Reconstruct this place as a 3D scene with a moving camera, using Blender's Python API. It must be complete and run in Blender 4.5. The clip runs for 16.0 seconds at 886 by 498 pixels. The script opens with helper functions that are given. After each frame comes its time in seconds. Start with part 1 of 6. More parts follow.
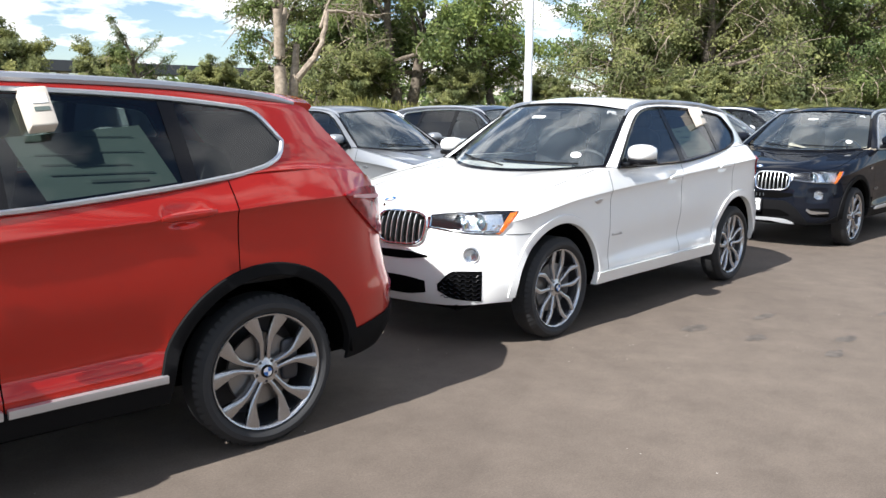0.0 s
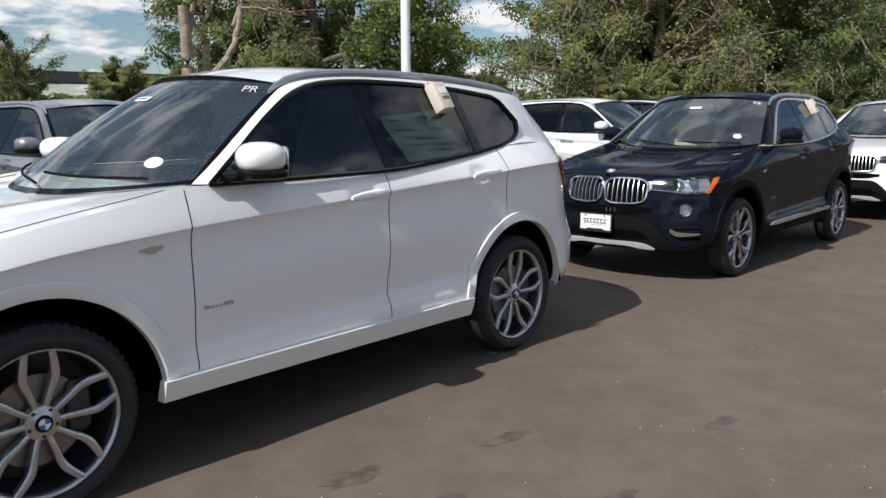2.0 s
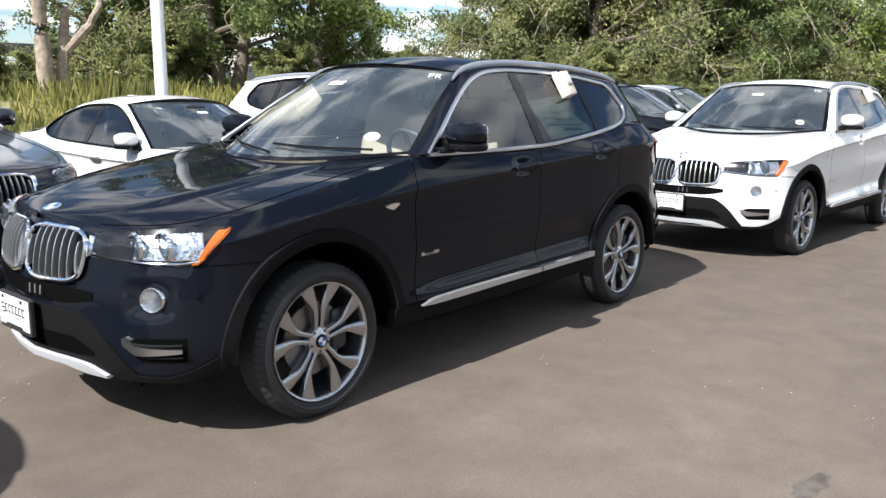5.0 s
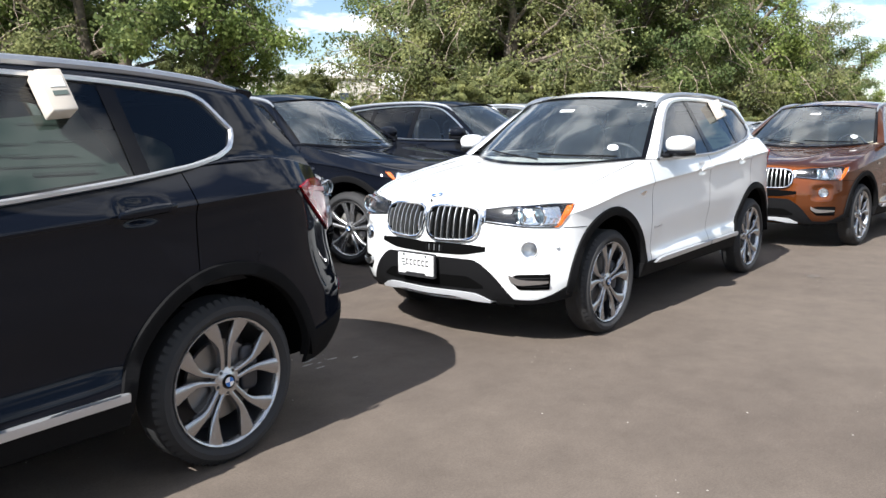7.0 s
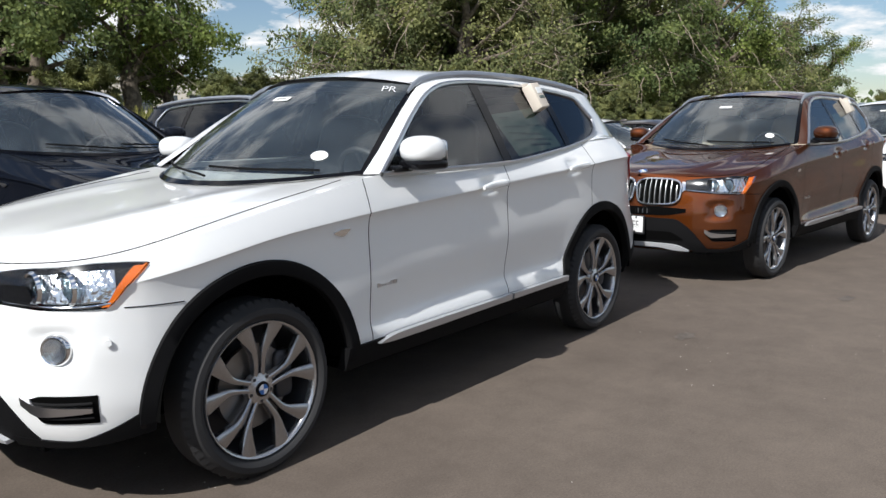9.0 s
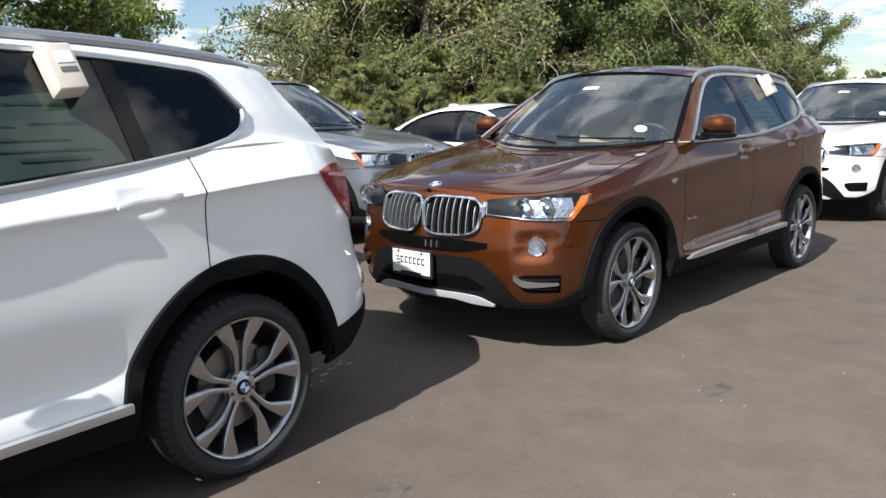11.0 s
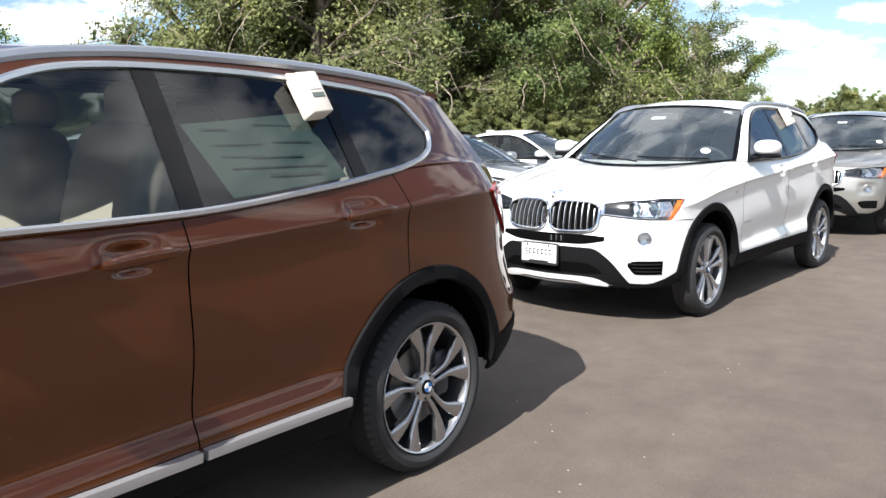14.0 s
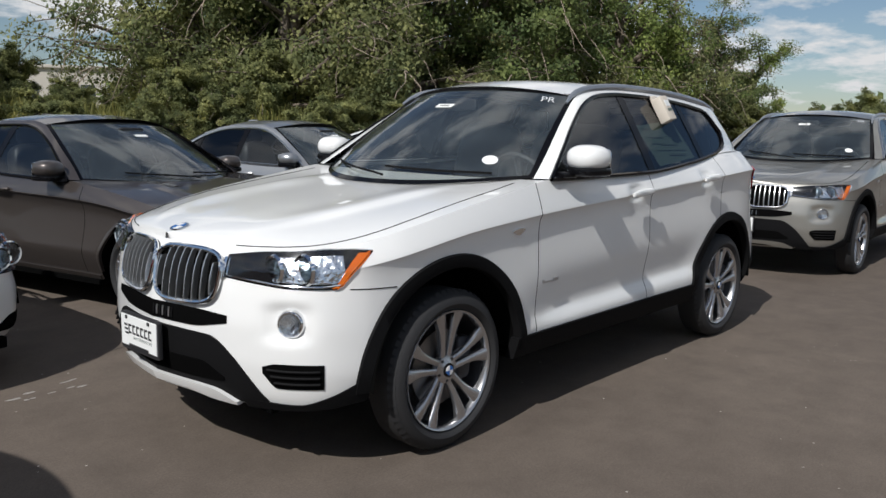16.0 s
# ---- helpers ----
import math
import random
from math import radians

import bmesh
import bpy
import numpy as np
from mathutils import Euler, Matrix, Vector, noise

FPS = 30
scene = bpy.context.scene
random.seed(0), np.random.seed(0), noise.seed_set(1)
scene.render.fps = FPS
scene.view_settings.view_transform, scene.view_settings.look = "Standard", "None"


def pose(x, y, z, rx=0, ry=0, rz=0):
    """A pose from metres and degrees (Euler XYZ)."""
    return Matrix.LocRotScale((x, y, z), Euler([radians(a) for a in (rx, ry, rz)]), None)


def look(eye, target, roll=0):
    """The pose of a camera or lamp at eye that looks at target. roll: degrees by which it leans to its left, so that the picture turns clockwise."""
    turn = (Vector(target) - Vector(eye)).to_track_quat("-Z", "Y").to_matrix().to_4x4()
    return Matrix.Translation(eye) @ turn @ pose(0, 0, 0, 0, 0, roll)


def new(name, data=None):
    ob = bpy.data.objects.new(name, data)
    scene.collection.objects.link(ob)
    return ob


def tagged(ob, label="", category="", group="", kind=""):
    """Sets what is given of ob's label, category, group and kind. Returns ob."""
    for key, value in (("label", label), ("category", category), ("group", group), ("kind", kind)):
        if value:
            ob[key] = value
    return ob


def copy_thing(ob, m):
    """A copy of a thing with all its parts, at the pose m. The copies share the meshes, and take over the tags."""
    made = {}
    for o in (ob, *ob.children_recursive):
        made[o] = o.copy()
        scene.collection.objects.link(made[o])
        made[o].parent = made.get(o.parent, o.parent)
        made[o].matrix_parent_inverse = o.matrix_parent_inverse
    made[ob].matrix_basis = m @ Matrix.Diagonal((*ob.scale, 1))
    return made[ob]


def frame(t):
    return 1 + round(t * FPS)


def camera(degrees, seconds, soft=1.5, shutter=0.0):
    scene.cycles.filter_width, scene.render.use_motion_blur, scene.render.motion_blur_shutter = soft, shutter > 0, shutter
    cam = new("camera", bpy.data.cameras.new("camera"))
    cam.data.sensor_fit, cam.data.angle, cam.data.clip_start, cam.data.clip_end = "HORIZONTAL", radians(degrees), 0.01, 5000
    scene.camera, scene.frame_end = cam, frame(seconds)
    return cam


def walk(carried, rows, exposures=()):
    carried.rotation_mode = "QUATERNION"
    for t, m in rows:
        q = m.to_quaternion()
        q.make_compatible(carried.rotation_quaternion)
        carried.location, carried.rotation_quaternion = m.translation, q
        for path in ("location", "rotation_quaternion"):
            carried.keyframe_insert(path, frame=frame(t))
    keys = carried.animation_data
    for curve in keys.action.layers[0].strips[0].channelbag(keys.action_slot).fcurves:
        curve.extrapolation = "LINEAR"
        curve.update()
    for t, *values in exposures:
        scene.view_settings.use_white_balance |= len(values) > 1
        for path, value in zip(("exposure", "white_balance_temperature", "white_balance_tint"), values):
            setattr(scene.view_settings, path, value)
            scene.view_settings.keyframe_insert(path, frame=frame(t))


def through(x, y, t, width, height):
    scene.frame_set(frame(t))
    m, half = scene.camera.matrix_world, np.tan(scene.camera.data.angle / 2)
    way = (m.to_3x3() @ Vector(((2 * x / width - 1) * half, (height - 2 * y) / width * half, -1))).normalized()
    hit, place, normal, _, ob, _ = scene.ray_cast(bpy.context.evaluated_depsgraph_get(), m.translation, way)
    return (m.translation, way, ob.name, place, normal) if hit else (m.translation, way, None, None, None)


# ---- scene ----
cam = camera(59.0, 16.0)
# t, x, y, z, yaw, pitch, roll
ROWS = [
    (0.0, -4.065, -3.458, 1.531, -41.05, -9.75, 0.62),
    (0.5, -3.216, -3.318, 1.453, -41.57, -8.88, -0.70),
    (1.0, -2.361, -3.108, 1.446, -42.77, -9.97, 0.44),
    (1.5, -1.538, -2.967, 1.437, -42.27, -9.35, 0.09),
    (2.0, -0.731, -2.878, 1.411, -42.80, -9.37, -0.31),
    (2.5, 0.081, -2.776, 1.339, -43.93, -8.59, -0.32),
    (3.0, 0.881, -2.687, 1.313, -45.71, -9.41, -0.65),
    (5.5, 4.725, -2.294, 1.441, -44.80, -10.85, 0.66),
    (6.0, 5.485, -2.240, 1.433, -45.35, -9.82, 0.30),
    (6.5, 6.185, -2.187, 1.417, -46.73, -9.86, -0.10),
    (7.0, 6.955, -2.131, 1.419, -48.75, -9.06, -0.35),
    (7.5, 7.689, -2.096, 1.391, -49.03, -9.69, -1.05),
    (8.0, 8.388, -2.074, 1.349, -49.43, -7.31, -0.55),
    (10.5, 12.004, -1.876, 1.406, -50.82, -11.97, -1.00),
    (11.0, 12.712, -1.889, 1.394, -50.05, -10.20, -0.96),
    (11.5, 13.431, -1.884, 1.421, -48.60, -8.82, -0.90),
    (12.0, 14.178, -1.865, 1.446, -49.80, -8.68, 0.66),
    (12.5, 14.938, -1.834, 1.436, -50.07, -9.21, 0.80),
    (13.0, 15.668, -1.833, 1.411, -51.05, -8.23, 0.61),
    (13.5, 16.487, -1.844, 1.407, -51.70, -8.91, 0.32),
    (14.0, 17.233, -1.906, 1.395, -53.59, -8.41, -0.34),
    (14.5, 18.010, -1.956, 1.436, -53.56, -9.57, 0.24),
    (15.0, 18.866, -1.952, 1.378, -54.09, -9.58, -0.03),
    (15.5, 19.696, -2.003, 1.407, -53.74, -10.09, -0.05),
    (16.0, 20.559, -2.020, 1.392, -52.27, -8.77, 1.14),
]


def eye_pose(x, y, z, yaw, pitch, roll):
    return pose(x, y, z, 0, 0, yaw) @ pose(0, 0, 0, 90 + pitch) @ pose(0, 0, 0, 0, 0, roll)


EXPOSURES = [(0.0, 0.95), (0.6, 0.47), (1.0, 0.28), (1.5, 0.10), (2.2, 0.04), (3.0, 0.23), (5.5, 1.22), (6.0, 1.45), (6.5, 1.15), (7.0, 0.95), (8.0, 0.17), (10.5, 0.42), (11.5, 0.86), (12.5, 1.4), (13.5, 1.2), (14.5, 0.75), (15.5, 0.12), (16.0, -0.3)]
walk(cam, [(t, eye_pose(*row)) for t, *row in ROWS], EXPOSURES)

# ---- sky and sun ----
TO_SUN = Vector((-1.0, -0.09, 1.0)).normalized()
world = bpy.data.worlds.new("sky_world")
scene.world = world
world.use_nodes = True


def build_sky():
    nt = world.node_tree
    nodes, links = nt.nodes, nt.links
    nodes.clear()
    out = nodes.new("ShaderNodeOutputWorld")
    bg = nodes.new("ShaderNodeBackground")
    sky = nodes.new("ShaderNodeTexSky")
    sky.sky_type = "NISHITA"
    sky.sun_disc = False
    sky.sun_elevation = math.asin(TO_SUN.z)
    sky.sun_rotation = math.atan2(TO_SUN.x, TO_SUN.y)
    sky.air_density, sky.dust_density, sky.ozone_density = 1.0, 0.4, 3.0
    # broken white cumulus: noise over the dome, stretched towards the horizon
    geo = nodes.new("ShaderNodeTexCoord")
    sep = nodes.new("ShaderNodeSeparateXYZ")
    links.new(geo.outputs["Generated"], sep.inputs[0])
    up = nodes.new("ShaderNodeMath"); up.operation = "ADD"; up.inputs[1].default_value = 0.22
    links.new(sep.outputs["Z"], up.inputs[0])
    up2 = nodes.new("ShaderNodeMath"); up2.operation = "MAXIMUM"; up2.inputs[1].default_value = 0.08
    links.new(up.outputs[0], up2.inputs[0])
    comb = nodes.new("ShaderNodeCombineXYZ")
    for axis in ("X", "Y"):
        div = nodes.new("ShaderNodeMath"); div.operation = "DIVIDE"
        links.new(sep.outputs[axis], div.inputs[0]); links.new(up2.outputs[0], div.inputs[1])
        links.new(div.outputs[0], comb.inputs[axis])
    comb.inputs["Z"].default_value = 3.1
    noi = nodes.new("ShaderNodeTexNoise")
    noi.inputs["Scale"].default_value, noi.inputs["Detail"].default_value = 3.3, 9.0
    noi.inputs["Roughness"].default_value = 0.56
    links.new(comb.outputs[0], noi.inputs["Vector"])
    ramp = nodes.new("ShaderNodeValToRGB")
    ramp.color_ramp.elements[0].position, ramp.color_ramp.elements[1].position = 0.475, 0.60
    links.new(noi.outputs["Fac"], ramp.inputs[0])
    mix = nodes.new("ShaderNodeMix"); mix.data_type = "RGBA"
    links.new(ramp.outputs[0], mix.inputs["Factor"])
    links.new(sky.outputs[0], mix.inputs[6])
    mix.inputs[7].default_value = (CLOUD, CLOUD * 1.01, CLOUD * 1.03, 1)
    links.new(mix.outputs[2], bg.inputs["Color"])
    bg.inputs["Strength"].default_value = SKY
    links.new(bg.outputs[0], out.inputs[0])


SKY, CLOUD, SUN = 0.083, 10.5, 5.0
build_sky()
sun_data = bpy.data.lights.new("sun", "SUN")
sun_data.energy, sun_data.angle, sun_data.color = SUN, radians(0.55), (1.0, 0.985, 0.97)
sun = new("sun", sun_data)
sun.matrix_world = look(TO_SUN * 60, (0, 0, 0))

# ---- materials ----
def material(name, color=(0.8, 0.8, 0.8), rough=0.5, metal=0.0, coat=0.0, coat_rough=0.03, spec=0.5, emit=None):
    m = bpy.data.materials.new(name)
    m.use_nodes = True
    b = m.node_tree.nodes["Principled BSDF"]
    b.inputs["Base Color"].default_value = (*color, 1)
    b.inputs["Roughness"].default_value = rough
    b.inputs["Metallic"].default_value = metal
    b.inputs["Coat Weight"].default_value = coat
    b.inputs["Coat Roughness"].default_value = coat_rough
    b.inputs["Specular IOR Level"].default_value = spec
    return m


def add(m, kind, **values):
    n = m.node_tree.nodes.new(kind)
    for key, value in values.items():
        n.inputs[key.replace("_", " ")].default_value = value
    return n


def bsdf(m):
    return m.node_tree.nodes["Principled BSDF"]


def vary(m, dark, light, scale, detail=5.0, low=0.35, high=0.65, coords="Object", source=None):
    """Noise between two colours into the base colour; returns the colour socket."""
    links = m.node_tree.links
    tc = add(m, "ShaderNodeTexCoord")
    n = add(m, "ShaderNodeTexNoise", Scale=scale, Detail=detail, Roughness=0.6)
    links.new(tc.outputs[coords], n.inputs["Vector"])
    r = add(m, "ShaderNodeValToRGB")
    r.color_ramp.elements[0].position, r.color_ramp.elements[1].position = low, high
    r.color_ramp.elements[0].color, r.color_ramp.elements[1].color = (*dark, 1), (*light, 1)
    links.new(n.outputs["Fac"], r.inputs[0])
    links.new(r.outputs[0], bsdf(m).inputs["Base Color"])
    return r.outputs[0]


def bumped(m, scale, strength, distance=0.01, detail=6.0, coords="Object"):
    links = m.node_tree.links
    tc = add(m, "ShaderNodeTexCoord")
    n = add(m, "ShaderNodeTexNoise", Scale=scale, Detail=detail)
    links.new(tc.outputs[coords], n.inputs["Vector"])
    b = add(m, "ShaderNodeBump", Strength=strength, Distance=distance)
    links.new(n.outputs["Fac"], b.inputs["Height"])
    links.new(b.outputs[0], bsdf(m).inputs["Normal"])


def paint(name, color, metal=0.0, rough=0.35, flake=0.0, spec=0.3, coat=1.0):
    """Clear-coated car paint with a little dust in broad patches."""
    m = material(name, color, rough, metal, coat=coat, coat_rough=0.02, spec=spec)
    links = m.node_tree.links
    tc = add(m, "ShaderNodeTexCoord")
    n = add(m, "ShaderNodeTexNoise", Scale=2.3, Detail=6.0, Roughness=0.65)
    links.new(tc.outputs["Object"], n.inputs["Vector"])
    mr = add(m, "ShaderNodeMapRange", From_Min=0.4, From_Max=0.75, To_Min=0.015, To_Max=0.06)
    links.new(n.outputs["Fac"], mr.inputs[0])
    links.new(mr.outputs[0], bsdf(m).inputs["Coat Roughness"])
    mix = add(m, "ShaderNodeMix"); mix.data_type = "RGBA"
    mix.inputs[6].default_value = (*color, 1)
    mix.inputs[7].default_value = (*[c * 0.95 + 0.002 for c in color], 1)
    links.new(n.outputs["Fac"], mix.inputs["Factor"])
    links.new(mix.outputs[2], bsdf(m).inputs["Base Color"])
    if flake:
        v = add(m, "ShaderNodeTexVoronoi", Scale=900.0)
        links.new(tc.outputs["Object"], v.inputs["Vector"])
        b = add(m, "ShaderNodeBump", Strength=flake, Distance=0.0006)
        links.new(v.outputs["Distance"], b.inputs["Height"])
        links.new(b.outputs[0], bsdf(m).inputs["Normal"])
    return m


def window_glass(name, tint, rough=0.0, ior=1.54, haze=0.0):
    """Thin tinted glass: a clear sheet with painted bluish haze, for sky sheen, under a Fresnel gloss."""
    m = bpy.data.materials.new(name)
    m.use_nodes = True
    nt = m.node_tree
    nt.nodes.clear()
    out = nt.nodes.new("ShaderNodeOutputMaterial")
    mix = nt.nodes.new("ShaderNodeMixShader")
    clear = nt.nodes.new("ShaderNodeBsdfTransparent")
    gloss = nt.nodes.new("ShaderNodeBsdfGlossy")
    fres = nt.nodes.new("ShaderNodeFresnel")
    fres.inputs["IOR"].default_value = ior
    clear.inputs["Color"].default_value = (*tint, 1)
    gloss.inputs["Roughness"].default_value = rough
    gloss.inputs["Color"].default_value = (0.95, 0.97, 1.0, 1)
    nt.links.new(fres.outputs[0], mix.inputs[0])
    # soil: a pale blue diffuse layer that puts sky sheen into the glass
    film, soil = nt.nodes.new("ShaderNodeMixShader"), nt.nodes.new("ShaderNodeBsdfDiffuse")
    soil.inputs["Color"].default_value = (0.52, 0.63, 0.68, 1)
    co, cl, mr = nt.nodes.new("ShaderNodeTexCoord"), nt.nodes.new("ShaderNodeTexNoise"), nt.nodes.new("ShaderNodeMapRange")
    cl.inputs["Scale"].default_value, cl.inputs["Detail"].default_value = 3.0, 7.0
    mr.inputs["From Min"].default_value, mr.inputs["From Max"].default_value = 0.3, 0.7
    mr.inputs["To Min"].default_value, mr.inputs["To Max"].default_value = haze * 0.6, haze * 1.4
    nt.links.new(co.outputs["Object"], cl.inputs["Vector"])
    nt.links.new(cl.outputs["Fac"], mr.inputs[0])
    nt.links.new(mr.outputs[0], film.inputs[0])
    nt.links.new(clear.outputs[0], film.inputs[1])
    nt.links.new(soil.outputs[0], film.inputs[2])
    nt.links.new(film.outputs[0], mix.inputs[1])
    nt.links.new(gloss.outputs[0], mix.inputs[2])
    nt.links.new(mix.outputs[0], out.inputs["Surface"])
    return m


M = {}
M["white"] = paint("white_paint", (0.82, 0.82, 0.80))
M["pearl"] = paint("pearl_white_paint", (0.80, 0.81, 0.80), 0.0)
M["black"] = paint("black_paint", (0.0045, 0.006, 0.0105), 0.0, 0.25, spec=0.0, coat=0.48)
M["red"] = paint("red_metallic_paint", (0.43, 0.014, 0.005), 0.7, 0.50, 0.12)
M["brown"] = paint("chestnut_metallic_paint", (0.112, 0.0305, 0.0062), 1.0, 0.62, 0.12)
M["beige"] = paint("silver_beige_paint", (0.33, 0.32, 0.29), 0.65, 0.35, 0.12)
M["silver"] = paint("silver_paint", (0.36, 0.37, 0.38), 0.7, 0.35, 0.12)
M["grey"] = paint("steel_grey_paint", (0.24, 0.255, 0.275), 0.6, 0.33, 0.12)
M["mocha"] = paint("mocha_paint", (0.078, 0.066, 0.060), 0.5, 0.33, 0.1)
M["navy"] = paint("dark_grey_paint", (0.03, 0.033, 0.04), 0.4, 0.3, 0.1)
M["chrome"] = material("chrome", (0.82, 0.83, 0.84), 0.08, 1.0)
M["slat"] = material("grille_slat_chrome", (0.58, 0.585, 0.59), 0.3, 0.9)
M["satin"] = material("satin_aluminium", (0.62, 0.63, 0.65), 0.3, 1.0)
M["strip"] = material("brushed_sill_metal", (0.58, 0.59, 0.61), 0.34, 0.7)
M["rail"] = material("anodised_rail", (0.40, 0.42, 0.45), 0.38, 0.75)
M["alloy"] = material("alloy_face", (0.50, 0.50, 0.51), 0.26, 0.9)
M["alloy_grey"] = material("grey_machined_alloy", (0.41, 0.41, 0.42), 0.22, 0.95)
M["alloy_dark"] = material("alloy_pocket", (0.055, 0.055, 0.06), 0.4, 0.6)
M["plastic"] = material("grained_black_plastic", (0.009, 0.009, 0.0095), 0.6, spec=0.04)
bumped(M["plastic"], 350, 0.25, 0.002)
M["gloss_black"] = material("gloss_black_trim", (0.005, 0.005, 0.006), 0.1, 0, 0.0, spec=0.22)
# near-black: shade of openings and undersides put into colour; also liners and seams
M["void"] = material("black_shade_and_liner", (0.004, 0.004, 0.004), 0.95, spec=0.0)
M["rubber"] = material("tyre_rubber", (0.02, 0.02, 0.021), 0.75)
bumped(M["rubber"], 120, 0.2, 0.002)
M["disc"] = material("brake_disc_steel", (0.25, 0.24, 0.23), 0.4, 0.9)
M["glass"] = window_glass("windscreen_glass", (0.72, 0.79, 0.78), ior=1.9, haze=0.055)
M["glass_side"] = window_glass("side_glass", (0.50, 0.56, 0.57), ior=1.6, haze=0.006)
M["glass_dark"] = window_glass("privacy_glass", (0.24, 0.28, 0.27))
M["lens"] = window_glass("lamp_lens", (0.93, 0.95, 0.96), ior=1.4)
M["lamp_chrome"] = material("lamp_reflector_chrome", (0.85, 0.86, 0.88), 0.16, 1.0)
bumped(M["lamp_chrome"], 45, 0.8, 0.01, 2.0)
M["lamp_dark"] = material("lamp_housing", (0.010, 0.010, 0.011), 0.12)
M["fog_bowl"] = material("fog_lamp_bowl", (0.62, 0.63, 0.65), 0.22, 0.8)
bumped(M["fog_bowl"], 90, 0.5, 0.004, 2.0)
M["skid"] = material("silver_skid_paint", (0.58, 0.59, 0.61), 0.4, 0.1)
M["amber"] = material("amber_reflector", (0.62, 0.13, 0.008), 0.25, 0, 0.8)
M["tail"] = material("red_lamp_lens", (0.26, 0.003, 0.007), 0.15, 0, 0.25, spec=0.25)
vary(M["tail"], (0.16, 0.002, 0.005), (0.36, 0.006, 0.010), 16.0, 2.0)
M["tail_clear"] = material("pale_lamp_band", (0.60, 0.30, 0.30), 0.35)
M["seat_dark"] = material("black_seat_leather", (0.02, 0.02, 0.021), 0.5)
M["seat_beige"] = material("beige_seat_leather", (0.46, 0.40, 0.31), 0.55)
M["dash"] = material("dashboard_plastic", (0.022, 0.022, 0.024), 0.6)
M["paper"] = material("white_sticker_paper", (0.78, 0.79, 0.77), 0.6)
M["form"] = material("pale_green_form", (0.15, 0.20, 0.175), 0.7)
M["ink"] = material("black_ink", (0.02, 0.02, 0.022), 0.6)
M["grey_ink"] = material("grey_ink", (0.10, 0.13, 0.115), 0.6)
M["marker"] = material("white_glass_marker", (0.62, 0.64, 0.65), 0.8)
M["card"] = material("cardboard", (0.60, 0.54, 0.46), 0.8)
bumped(M["card"], 60, 0.15, 0.002)
M["roundel_blue"] = material("roundel_blue", (0.03, 0.14, 0.42), 0.25, 0, 0.6)
M["roundel_white"] = material("roundel_white", (0.8, 0.8, 0.8), 0.25, 0, 0.6)
M["pole"] = material("white_pole_paint", (0.76, 0.77, 0.76), 0.45)
M["concrete"] = material("concrete", (0.36, 0.34, 0.31), 0.85)
vary(M["concrete"], (0.29, 0.275, 0.25), (0.40, 0.38, 0.35), 3.0)


